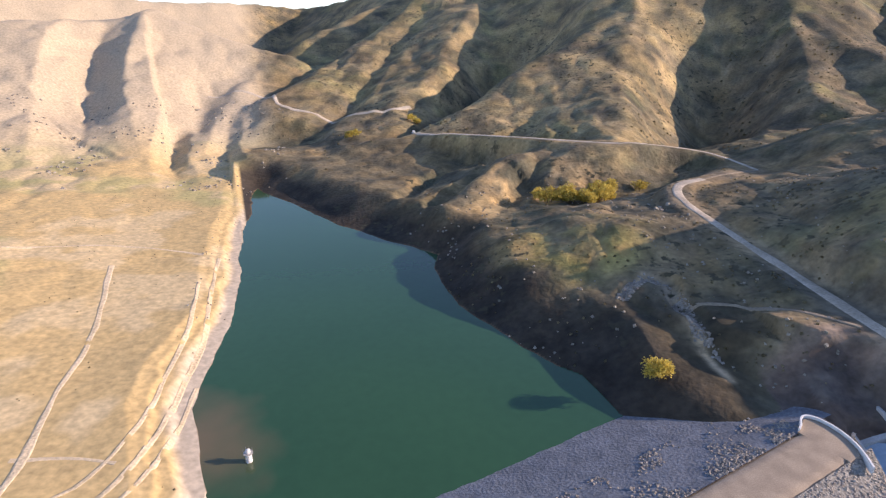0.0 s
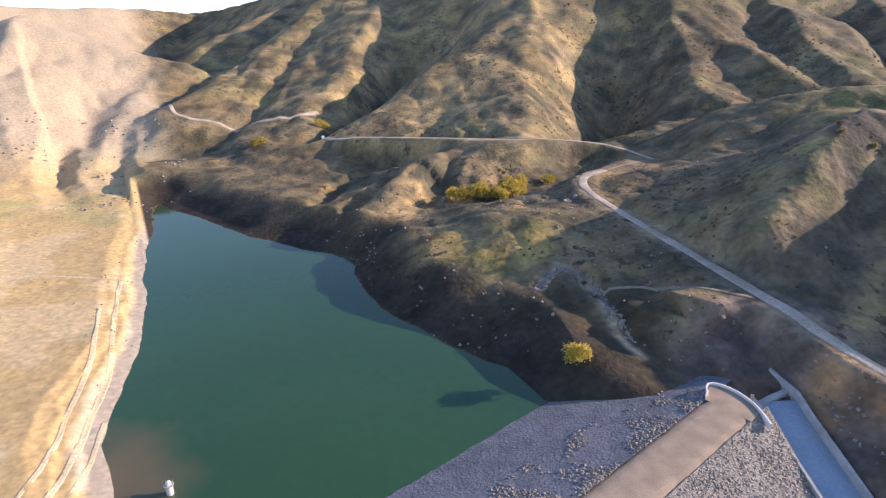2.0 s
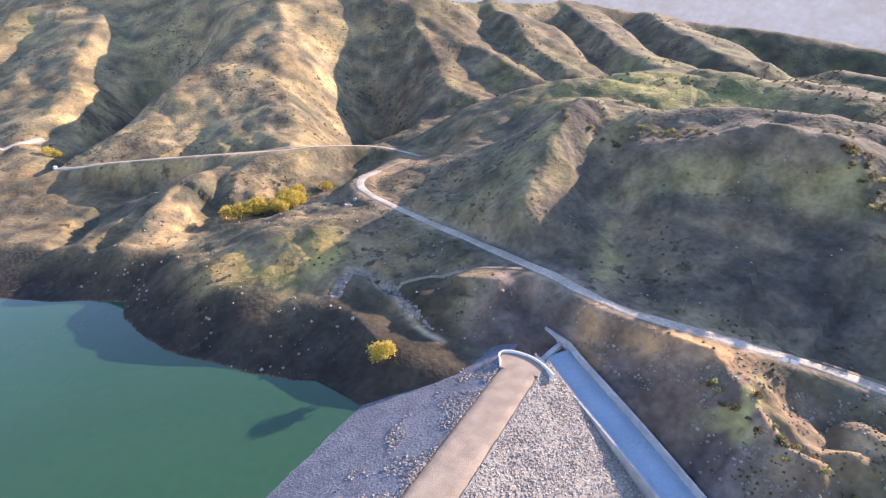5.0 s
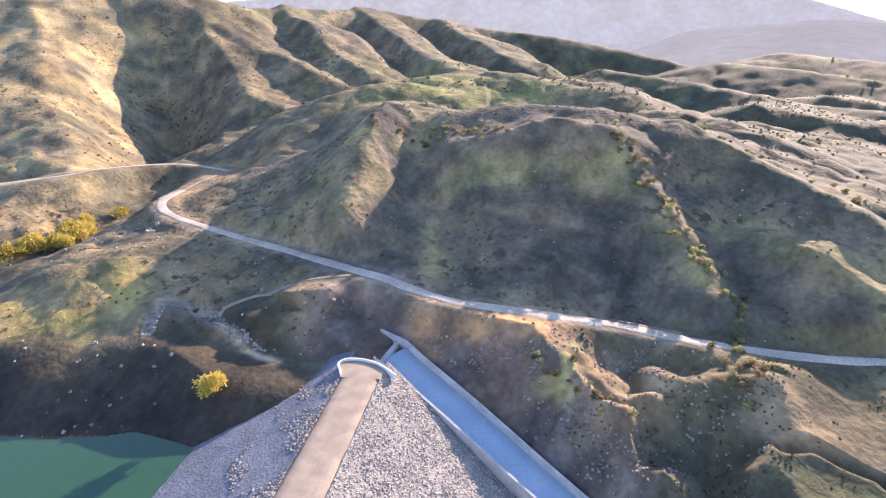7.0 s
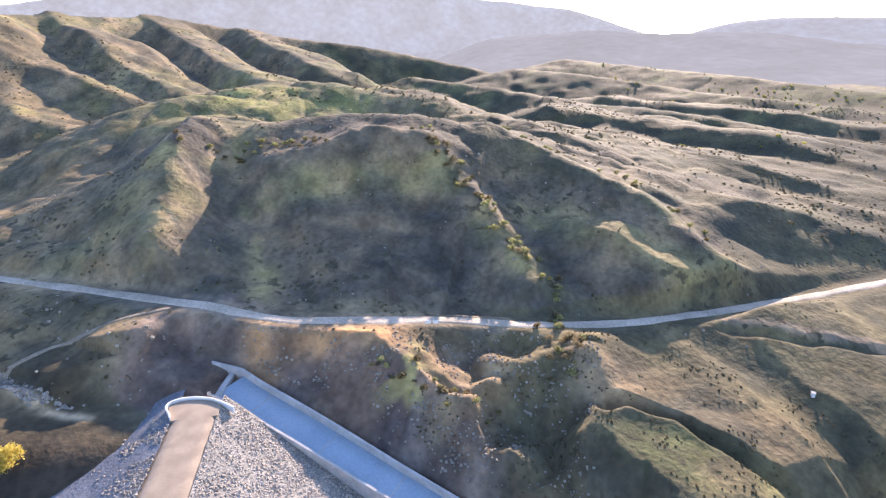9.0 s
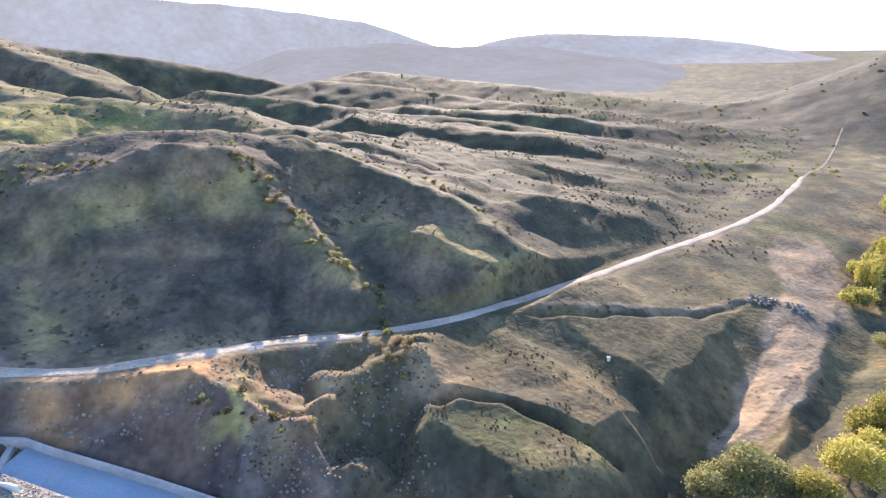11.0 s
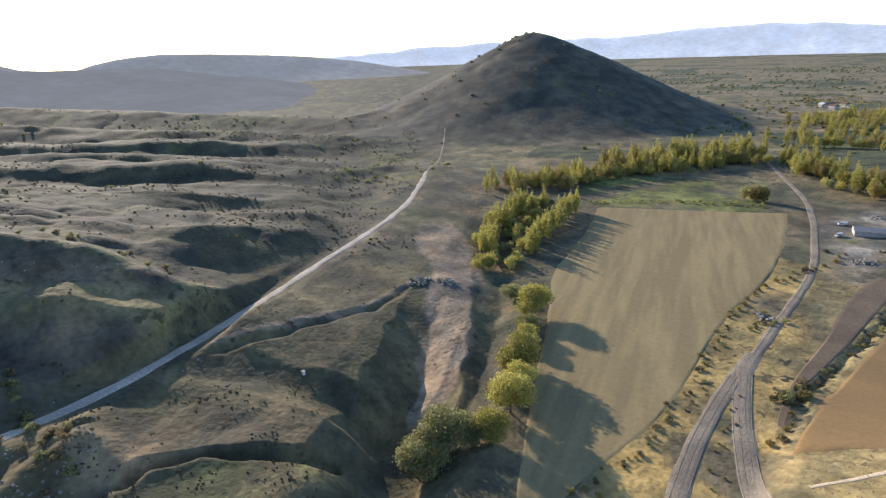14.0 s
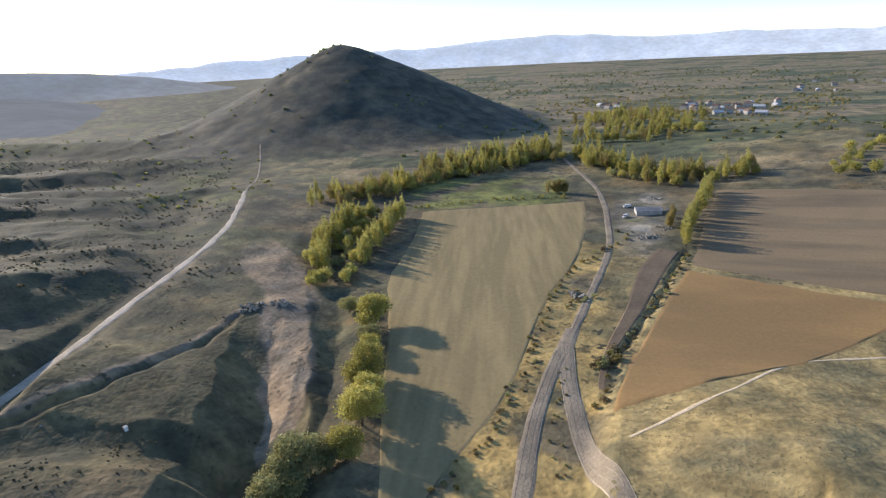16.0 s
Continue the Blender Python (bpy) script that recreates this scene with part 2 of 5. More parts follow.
def height(x, y):
    reach = np.hypot(x, y)
    wx, wy = x + 9 * rough(x, y, 80, 3, 5), y + 9 * rough(x, y, 80, 3, 9)
    s, up = dam_frame(x, y)
    # valley floors: a bench above the lake, fields below the dam
    bench = 3 + 0.012 * np.maximum(0, -x - 60) + 2 * rough(x, y, 120, 3, 3)
    east = smooth(20, 90, x)
    low = -30 - 8 * smooth(500, 1500, reach) + 3.0 * rough(x, y, 190, 3, 4) * smooth(380, 700, reach) * (1 - 0.6 * smooth(1500, 3000, reach))
    base = low + (bench - low) * smooth(-25, 25, up) * (1 - east)
    west = smooth(-50, -110, x) * smooth(-120, -20, y)
    base = base + (bench - base) * west
    # the slope that carries the road down the valley
    d, hz, run, side = nearest(x, y, ROAD)
    shelf = hz - 1 - 0.11 * np.maximum(0, d - 6) - 0.16 * np.maximum(0, d - 48)
    k = 4.0
    acc = np.exp(np.clip(base / k, -60, 60)) + np.exp(np.clip(shelf / k, -60, 60))
    for pts, fall, top in RIDGES:
        here = beside(wx, wy, pts, 330 if isinstance(fall, tuple) else min(700, (pts[:, 2].max() + 110) / fall))
        rd, rz, _, side = nearest(wx[here], wy[here], pts)
        left, right = fall if isinstance(fall, tuple) else (fall, fall)
        fall = (left + right) / 2 + side * (left - right) / 2
        drop = np.sqrt(rd * rd + top * top) - top
        drop = fall * drop + np.maximum(0, 0.75 - fall) * np.maximum(0, drop - 42) * (left != right)
        acc[here] += np.exp(np.clip((rz - drop) / k, -60, 60))
    z = k * np.log(acc)
    # rills and hummocks
    hilly = smooth(-24, 0, z) * (1 - 0.65 * west * smooth(370, 320, reach))
    tall = smooth(12, 45, z) * smooth(200, 320, reach) * (1 - smooth(760, 860, reach))
    z = z + hilly * 2.6 * rough(wx, wy, 60, 4, 11) - tall * 4.0 * (1 - np.abs(grain(wx, wy, 75, 21))) ** 3 - hilly * 2.2 * (1 - np.abs(rough(wx, wy, 38, 2, 51))) ** 4
    broken = smooth(46, 52, np.degrees(np.arctan2(x, y))) * (1 - smooth(88, 96, np.degrees(np.arctan2(x, y)))) * smooth(85, 100, reach) * (1 - smooth(128, 142, reach))
    z = z + 0.6 * (1 - 0.8 * west) * rough(x, y, 9, 3, 61) * smooth(-28, -18, z) - 4.5 * broken * (1 - np.abs(rough(x, y, 24, 3, 63))) ** 3
    lands = smooth(300, 360, reach) * (1 - smooth(900, 1100, reach)) * smooth(66, 76, np.degrees(np.arctan2(x, y))) * (1 - smooth(118, 124, np.degrees(np.arctan2(x, y))))
    # long low ridges across the side valley
    u, v = 0.99 * x - 0.1 * y + 30 * rough(x, y, 220, 2, 67), 0.1 * x + 0.99 * y
    z = z + lands * (2.4 * rough(x, y, 40, 4, 65) - 0.8 * (1 - np.abs(rough(x, y, 60, 3, 73))) ** 4) + 3.0 * lands * (1 - np.abs(rough(u / 70, v / 300, 1.0, 2, 64))) ** 2 - 3.0 * lands
    # the cone-shaped hill
    hx, hy = at(131.8, 1000)
    hd = np.hypot(x - hx + 14 * rough(x, y, 120, 3, 68), y - hy + 14 * rough(x, y, 120, 3, 69))
    z = z + 14 * np.log(1 + np.exp((146 - 0.48 * np.sqrt(hd * hd + 26 * 26)) / 14)) - 2.5 * (1 - np.abs(rough(x, y, 70, 3, 70))) ** 3 * np.exp(-(hd / 250) ** 4)
    knobby = smooth(60, 66, np.degrees(np.arctan2(x, y))) * (1 - smooth(80, 86, np.degrees(np.arctan2(x, y)))) * smooth(92, 104, reach) * (1 - smooth(200, 240, reach))
    torn = smooth(60, 64, np.degrees(np.arctan2(x, y))) * (1 - smooth(83, 87, np.degrees(np.arctan2(x, y)))) * smooth(92, 100, reach) * (1 - smooth(150, 175, reach))
    z = z + torn * (0.9 * rough(x, y, 6, 3, 78) - 1.6 * (1 - np.abs(rough(x, y, 13, 2, 79))) ** 4)
    z = z + knobby * (1.1 * rough(x, y, 16, 3, 74) - 3.0 * (1 - np.abs(rough(x, y, 34, 3, 75))) ** 5)
    slopes = smooth(-4, 8, z) * smooth(130, 170, reach) * (1 - smooth(620, 760, reach))
    z = z - 1.6 * slopes * (1 - np.abs(rough(wx, wy, 20, 3, 66))) ** 3 + smooth(500, 900, reach) * hilly * 4 * rough(x, y, 160, 4, 71) * (1 - smooth(1.0, 2.0, reach / 1000) * 0.5)
    for pts, half in CUTS:
        here = beside(x, y, pts, half + 4)
        hx, hy = x[here], y[here]
        cd, depth, _, _ = nearest(hx + 2 * grain(hx, hy, 9, 81), hy + 2 * grain(hx, hy, 9, 82), pts)
        z[here] -= depth * np.clip(1 - cd / half, 0, 1) ** 0.8
    for pts, half in SWELLS:
        here = beside(wx, wy, pts, 3 * half)
        cd, rise, _, _ = nearest(wx[here], wy[here], pts)
        z[here] += rise * np.exp(-(cd / half) ** 2)
    lawn = 1 - smooth(0.6, 1.45, np.hypot((np.degrees(np.arctan2(x, y)) - 96) / 10.5, (reach - 116) / 10))
    z = z + 0.85 * lawn * (-12.2 - 0.25 * (np.degrees(np.arctan2(x, y)) - 92) + 0.3 * rough(x, y, 12, 2, 77) - z)
    for pts, half in CUTS[3:4]:
        here = beside(x, y, pts, half + 6)
        hx, hy = x[here], y[here]
        cd, depth, _, _ = nearest(hx + 2 * grain(hx, hy, 9, 81), hy + 2 * grain(hx, hy, 9, 82), pts)
        z[here] -= 0.4 * depth * np.clip(1.25 - cd / half, 0, 1) ** 0.5
    # the lake
    wet, ds = shore_run(x, y)
    bank = 24 + 9 * smooth(-21.5, -17, np.degrees(np.arctan2(x, y))) - 9 * smooth(-6, 1, np.degrees(np.arctan2(x, y)))
    above = np.maximum(z - WATER, 0.3)
    # eroded steps of the west shore: a pale beach, two low scarps, the bench
    wave = 2.2 * rough(x, y, 11, 3, 33)
    steps = np.minimum(1.0, 0.03 * ds + 0.35 * smooth(4.5, 7, ds + wave) + 0.15 * smooth(9, 10.5, ds + wave) + 0.25 * smooth(11, 18, ds))
    shoreward = np.where(np.degrees(np.arctan2(x, y)) < -21, steps * (0.4 + 0.6 * smooth(14, 120, ds)), smooth(-2, bank, ds))
    z = np.where(wet, WATER - np.minimum(12, 0.4 * ds), np.where(up > 0, WATER + above * shoreward, z))
    # bed of the spillway and the cutting beside it
    cd, floor, _, side = nearest(x, y, SPILL)
    _, road_z, _, _ = nearest(x, y, ROAD)
    face = floor + 1.0 + 0.6 * np.maximum(0, cd - 6.5) + 1.3 * (rough(x, y, 7, 3, 91) - 1.3 * (1 - np.abs(rough(0.35 * x, y, 8, 3, 92))) ** 3) * smooth(7, 14, cd)
    rim = np.minimum(np.minimum(face, road_z - 0.4), floor + 15 + 1.5 * rough(x, y, 18, 2, 93))
    eastward = (x > 88) * (1 - smooth(33, 48, cd)) * smooth(50, 66, y)
    z = z + np.maximum(0, rim - z) * eastward
    z = np.minimum(z, face)
    z = np.where(cd < 6.0, np.minimum(z, floor - 0.8), z)
    # under the dam
    under = (s > -9) & (s < 175) & (((up >= 0) & ((wet & (up < 60)) | ((up < 14) & (s > 40)))) | ((up < 0) & (up > -62) & (s > -8.5 + (-up - 3) * 0.66)))
    z = np.where(under, np.minimum(z, dam_face(s, up) - 1.2), z)
    bay = dam_face(s, up) - 1.2 + 0.4 * np.maximum(0, up - 12 - 26 * smooth(4, 30, s)) + 0.7 * np.maximum(0, -9 - s)
    z = np.where((s > -30) & (s < 60) & (up >= 0) & (up < 70) & ~wet, np.minimum(z, bay), z)
    # road beds
    for path in (ROAD, FAR_ROAD):
        d, hz, _, _ = nearest(x, y, path)
        z = z + (hz - z) * (1 - smooth(3.2, 11 + 30 * smooth(270, 340, reach) * (path is ROAD), d)) * (smooth(0, 40, np.hypot(x + 24, y - 399)) if path is FAR_ROAD else 1.0)
    # level fields on the valley floor
    flat = smooth(128, 136, np.degrees(np.arctan2(x, y)) % 360) * (1 - smooth(156, 160, np.degrees(np.arctan2(x, y)) % 360)) * smooth(60, 110, reach) * (1 - smooth(420, 460, reach))
    z = z + (-29.5 + 0.3 * rough(x, y, 60, 2, 95) - z) * flat
    return z


def grid_mesh(name, xs, ys, zs, material):
    """One sheet from arrays of rows and columns."""
    rows, cols = xs.shape
    verts = np.column_stack([xs.ravel(), ys.ravel(), zs.ravel()])
    i = np.arange(rows * cols).reshape(rows, cols)
    faces = np.stack([i[:-1, :-1], i[:-1, 1:], i[1:, 1:], i[1:, :-1]], -1).reshape(-1, 4)
    me = bpy.data.meshes.new(name)
    me.vertices.add(len(verts))
    me.vertices.foreach_set("co", verts.ravel())
    me.loops.add(faces.size)
    me.loops.foreach_set("vertex_index", faces.ravel())
    me.polygons.add(len(faces))
    me.polygons.foreach_set("loop_start", np.arange(0, faces.size, 4))
    me.polygons.foreach_set("loop_total", np.full(len(faces), 4))
    me.polygons.foreach_set("use_smooth", np.ones(len(faces), bool))
    me.update()
    me.validate()
    me.materials.append(material)
    return new(name, me)


# ---- materials ----


def surface(name, colour, other=None, roughness=0.9, coarse=0.15, fine=2.0, bump=0.4, mottle=0.35, metallic=0.0, attribute=None, spots=None, stretch=None):
    """A weathered surface: colour and its variant mixed by coarse noise, darkened and lightened by fine grain."""
    m = bpy.data.materials.new(name)
    m.use_nodes = True
    t = m.node_tree
    n, l = t.nodes, t.links
    b = n["Principled BSDF"]
    b.inputs["Roughness"].default_value = roughness
    b.inputs["Metallic"].default_value = metallic
    b.inputs["Specular IOR Level"].default_value = 0.25
    geo = n.new("ShaderNodeNewGeometry")
    big, small = n.new("ShaderNodeTexNoise"), n.new("ShaderNodeTexNoise")
    big.inputs["Scale"].default_value, big.inputs["Detail"].default_value = coarse, 7
    small.inputs["Scale"].default_value, small.inputs["Detail"].default_value = fine, 4
    if stretch:
        way = n.new("ShaderNodeMapping")
        way.vector_type = "TEXTURE"
        way.inputs["Rotation"].default_value = (0, 0, radians(stretch[0]))
        way.inputs["Scale"].default_value = (1, 1 / stretch[1], 1)
        l.new(geo.outputs["Position"], way.inputs["Vector"])
        l.new(way.outputs[0], big.inputs["Vector"])
    else:
        l.new(geo.outputs["Position"], big.inputs["Vector"])
    l.new(geo.outputs["Position"], small.inputs["Vector"])
    ramp = n.new("ShaderNodeMapRange")
    ramp.inputs[1].default_value, ramp.inputs[2].default_value = 0.38, 0.62
    l.new(big.outputs[0], ramp.inputs[0])
    mix = n.new("ShaderNodeMix")
    mix.data_type = "RGBA"
    mix.inputs["A"].default_value = (*colour, 1)
    mix.inputs["B"].default_value = (*(other or tuple(c * 0.7 for c in colour)), 1)
    l.new(ramp.outputs[0], mix.inputs["Factor"])
    last = mix.outputs["Result"]
    if attribute:
        att = n.new("ShaderNodeAttribute")
        att.attribute_name = attribute
        mul = n.new("ShaderNodeMix")
        mul.data_type, mul.blend_type = "RGBA", "MULTIPLY"
        mul.inputs["Factor"].default_value = 1
        calm = n.new("ShaderNodeMix")
        calm.data_type = "RGBA"
        calm.inputs["A"].default_value = (1, 1, 1, 1)
        l.new(att.outputs["Alpha"], calm.inputs["Factor"])
        l.new(last, calm.inputs["B"])
        l.new(att.outputs["Color"], mul.inputs["A"])
        l.new(calm.outputs["Result"], mul.inputs["B"])
        last = mul.outputs["Result"]
    if spots:
        dot = n.new("ShaderNodeTexNoise")
        dot.inputs["Scale"].default_value, dot.inputs["Detail"].default_value = spots[1], 3
        l.new(geo.outputs["Position"], dot.inputs["Vector"])
        cut = n.new("ShaderNodeMapRange")
        cut.inputs[1].default_value, cut.inputs[2].default_value = spots[2], spots[2] + 0.07
        l.new(dot.outputs[0], cut.inputs[0])
        patch = n.new("ShaderNodeMath")
        patch.operation = "MULTIPLY"
        scat = n.new("ShaderNodeTexNoise")
        scat.inputs["Scale"].default_value = spots[1] * 0.06
        l.new(geo.outputs["Position"], scat.inputs["Vector"])
        gate = n.new("ShaderNodeMapRange")
        gate.inputs[1].default_value, gate.inputs[2].default_value = 0.42, 0.6
        l.new(scat.outputs[0], gate.inputs[0])
        l.new(cut.outputs[0], patch.inputs[0])
        l.new(gate.outputs[0], patch.inputs[1])
        if attribute:
            shown = n.new("ShaderNodeMath")
            shown.operation = "MULTIPLY"
            l.new(gate.outputs[0], shown.inputs[0])
            l.new(att.outputs["Alpha"], shown.inputs[1])
            l.new(shown.outputs[0], patch.inputs[1])
        over = n.new("ShaderNodeMix")
        over.data_type = "RGBA"
        over.inputs["B"].default_value = (*spots[0], 1)
        l.new(patch.outputs[0], over.inputs["Factor"])
        l.new(last, over.inputs["A"])
        last = over.outputs["Result"]
    tone = n.new("ShaderNodeMapRange")
    tone.inputs[1].default_value, tone.inputs[2].default_value = 0.25, 0.75
    tone.inputs[3].default_value, tone.inputs[4].default_value = 1 - mottle, 1 + mottle
    l.new(small.outputs[0], tone.inputs[0])
    grainy = n.new("ShaderNodeVectorMath")
    grainy.operation = "SCALE"
    l.new(last, grainy.inputs[0])
    l.new(tone.outputs[0], grainy.inputs["Scale"])
    l.new(grainy.outputs[0], b.inputs["Base Color"])
    if bump:
        bp = n.new("ShaderNodeBump")
        bp.inputs["Strength"].default_value, bp.inputs["Distance"].default_value = bump, 0.6 / fine
        l.new(small.outputs[0], bp.inputs["Height"])
        if attribute:
            deep = n.new("ShaderNodeMath")
            deep.operation = "MULTIPLY"
            deep.inputs[1].default_value = bump
            l.new(att.outputs["Alpha"], deep.inputs[0])
            l.new(deep.outputs[0], bp.inputs["Strength"])
        l.new(bp.outputs[0], b.inputs["Normal"])
    return m


def vary(m, low, high):
    """Lets the colour of a material change from object to object and island to island."""
    t = m.node_tree
    n, l = t.nodes, t.links
    b = n["Principled BSDF"]
    src = b.inputs["Base Color"].links[0].from_socket
    info, geo = n.new("ShaderNodeObjectInfo"), n.new("ShaderNodeNewGeometry")
    add = n.new("ShaderNodeMath")
    add.operation = "ADD"
    l.new(info.outputs["Random"], add.inputs[0])
    l.new(geo.outputs["Random Per Island"], add.inputs[1])
    r = n.new("ShaderNodeMapRange")
    r.inputs[2].default_value, r.inputs[3].default_value, r.inputs[4].default_value = 2, low, high
    l.new(add.outputs[0], r.inputs[0])
    sc = n.new("ShaderNodeVectorMath")
    sc.operation = "SCALE"
    l.new(src, sc.inputs[0])
    l.new(r.outputs[0], sc.inputs["Scale"])
    l.new(sc.outputs[0], b.inputs["Base Color"])
    return m


def leafy(m, share=0.5):
    """Lets light through thin leaves."""
    n, l = m.node_tree.nodes, m.node_tree.links
    b = n["Principled BSDF"]
    b.inputs["Specular IOR Level"].default_value = 0.1
    thin, mix = n.new("ShaderNodeBsdfTranslucent"), n.new("ShaderNodeMixShader")
    l.new(b.inputs["Base Color"].links[0].from_socket, thin.inputs["Color"])
    mix.inputs[0].default_value = share
    l.new(b.outputs[0], mix.inputs[1])
    l.new(thin.outputs[0], mix.inputs[2])
    l.new(mix.outputs[0], n["Material Output"].inputs["Surface"])
    return m


EARTH = surface("dry grass and earth", (1.3, 1.2, 1.02), (0.62, 0.66, 0.68), coarse=0.05, fine=0.55, bump=0.42, mottle=0.27, attribute="cover", spots=((0.075, 0.068, 0.042), 0.25, 0.575))
DIRT = surface("packed pale dirt", (0.6, 0.51, 0.4), (0.46, 0.39, 0.3), coarse=0.12, fine=1.2, mottle=0.25)
RUT = surface("pale dust of wheel ruts", (0.56, 0.47, 0.34), (0.42, 0.34, 0.24), coarse=0.3, fine=1.5, mottle=0.25)
PALE_TRACK = surface("pale sandy track", (0.76, 0.6, 0.4), (0.64, 0.5, 0.32), coarse=0.12, fine=1.2, mottle=0.25)
TRACK = surface("rutted earth track", (0.36, 0.29, 0.205), (0.25, 0.205, 0.15), coarse=0.12, fine=1.2, mottle=0.25)
GRAVEL = surface("gravel crest", (0.42, 0.335, 0.25), (0.33, 0.265, 0.2), coarse=0.25, fine=4, mottle=0.2)
# upstream face: its skylit shade put into a darker, bluer stone colour
SHADED_RIPRAP = surface("riprap tinted with blue-grey shade", (0.195, 0.212, 0.24), (0.15, 0.165, 0.19), coarse=0.2, fine=1.6, mottle=0.35, bump=0.6)
ROCKFILL = surface("rockfill", (0.31, 0.29, 0.26), (0.24, 0.23, 0.21), coarse=0.2, fine=2.2, mottle=0.5, bump=1.0)
STONE = vary(surface("pale quarry stone", (0.46, 0.405, 0.34), (0.34, 0.305, 0.265), coarse=0.5, fine=5, mottle=0.2), 0.55, 1.35)
CONCRETE = surface("weathered concrete", (0.55, 0.53, 0.5), (0.42, 0.41, 0.39), coarse=0.3, fine=3, mottle=0.15, bump=0.15)
CHANNEL = surface("smooth blue-grey channel lining", (0.36, 0.46, 0.54), (0.31, 0.41, 0.49), roughness=0.35, coarse=0.12, fine=1.5, mottle=0.1, bump=0.1)
STUBBLE = surface("stubble field", (0.39, 0.295, 0.14), (0.285, 0.22, 0.105), stretch=(-56, 9), coarse=0.02, fine=0.6, mottle=0.1, bump=0.15)
PLOUGH = surface("brown tilled soil", (0.43, 0.26, 0.1), (0.29, 0.185, 0.08), stretch=(20, 3), coarse=0.009, fine=0.7, mottle=0.1, bump=0.15)
DARK_SOIL = surface("dark moist soil", (0.21, 0.155, 0.1), (0.15, 0.112, 0.075), coarse=0.05, fine=0.8, mottle=0.2, bump=0.3)
FALLOW = surface("grey-brown fallow soil", (0.27, 0.2, 0.115), (0.185, 0.14, 0.085), stretch=(10, 5), coarse=0.012, fine=0.7, mottle=0.1, bump=0.15)
SPOIL = surface("bare spoil", (0.34, 0.25, 0.17), (0.27, 0.2, 0.14), coarse=0.08, fine=1.0, mottle=0.25)
BARK = surface("bark", (0.16, 0.12, 0.085), coarse=1, fine=9, mottle=0.4)
LEAF_WILLOW = vary(surface("yellow green leaves", (0.54, 0.47, 0.14), (0.45, 0.42, 0.13), coarse=0.4, fine=3, bump=0, mottle=0.25), 0.55, 1.5)
LEAF_DARK = vary(surface("olive leaves", (0.34, 0.35, 0.17), (0.4, 0.37, 0.16), coarse=0.4, fine=3, bump=0, mottle=0.25), 0.55, 1.4)
LEAF_GOLD = vary(surface("golden autumn leaves", (0.42, 0.34, 0.12), (0.34, 0.28, 0.12), coarse=0.4, fine=3, bump=0, mottle=0.25), 0.6, 1.4)
LEAF_YELLOW = vary(surface("bright yellow leaves", (0.62, 0.5, 0.12), (0.5, 0.4, 0.11), coarse=0.4, fine=3, bump=0, mottle=0.25), 0.6, 1.4)
SCRUB = vary(surface("dry scrub", (0.19, 0.17, 0.1), (0.27, 0.22, 0.13), coarse=0.1, fine=2, bump=0, mottle=0.3), 0.5, 1.5)
ROCK = vary(surface("pale limestone", (0.38, 0.34, 0.28), (0.28, 0.25, 0.2), coarse=0.3, fine=3, mottle=0.25), 0.5, 1.3)
WHITE = surface("white paint", (0.8, 0.8, 0.78), (0.72, 0.72, 0.7), coarse=0.5, fine=4, mottle=0.06, bump=0.05, roughness=0.6)
WALL = vary(surface("plastered wall", (0.5, 0.47, 0.43), (0.4, 0.37, 0.34), coarse=0.3, fine=2, mottle=0.12, bump=0.1), 0.6, 1.2)
PALE_WALL = surface("pale plaster", (0.62, 0.6, 0.56), (0.5, 0.48, 0.44), coarse=0.3, fine=2, mottle=0.15, bump=0.1)
TILE = vary(surface("faded roof tile", (0.27, 0.18, 0.14), (0.22, 0.15, 0.12), coarse=0.4, fine=3, mottle=0.2), 0.6, 1.3)
SHEET = surface("pale sheet roof", (0.6, 0.6, 0.6), (0.48, 0.48, 0.5), coarse=0.3, fine=2, mottle=0.12, bump=0.1, roughness=0.5)
GLASS_DARK = surface("dark window glass", (0.03, 0.035, 0.04), roughness=0.1, mottle=0.05, bump=0)
RUBBER = surface("black rubber", (0.03, 0.03, 0.03), mottle=0.1, bump=0)
STEEL = surface("galvanised steel", (0.45, 0.46, 0.47), roughness=0.45, metallic=0.7, mottle=0.1, bump=0)
LAKE = surface("turbid green lake water", (0.026, 0.084, 0.04), (0.03, 0.094, 0.043), roughness=0.08, coarse=0.015, fine=0.35, bump=0.015, mottle=0.06)
LAKE.node_tree.nodes["Principled BSDF"].inputs["Specular IOR Level"].default_value = 0.45
# brown silt stirred up in the shallows by the west bank
ln, ll = LAKE.node_tree.nodes, LAKE.node_tree.links
lb = ln["Principled BSDF"]
lnoise = ln.new("ShaderNodeTexNoise")
lnoise.inputs["Scale"].default_value = 0.06
ladd = ln.new("ShaderNodeMath")
ladd.operation, ladd.inputs[1].default_value = "MULTIPLY_ADD", 26
lpos, ldist, lmap, lmix = ln.new("ShaderNodeNewGeometry"), ln.new("ShaderNodeVectorMath"), ln.new("ShaderNodeMapRange"), ln.new("ShaderNodeMix")
ldist.operation = "DISTANCE"
ldist.inputs[1].default_value = (-62, 104, WATER)
ll.new(lpos.outputs["Position"], ldist.inputs[0])
ll.new(lpos.outputs["Position"], lnoise.inputs["Vector"])
ll.new(lnoise.outputs[0], ladd.inputs[0])
ll.new(ldist.outputs["Value"], ladd.inputs[2])
ll.new(ladd.outputs[0], lmap.inputs[0])
lmap.inputs[1].default_value, lmap.inputs[2].default_value, lmap.inputs[3].default_value, lmap.inputs[4].default_value = 20, 38, 0.75, 0.0
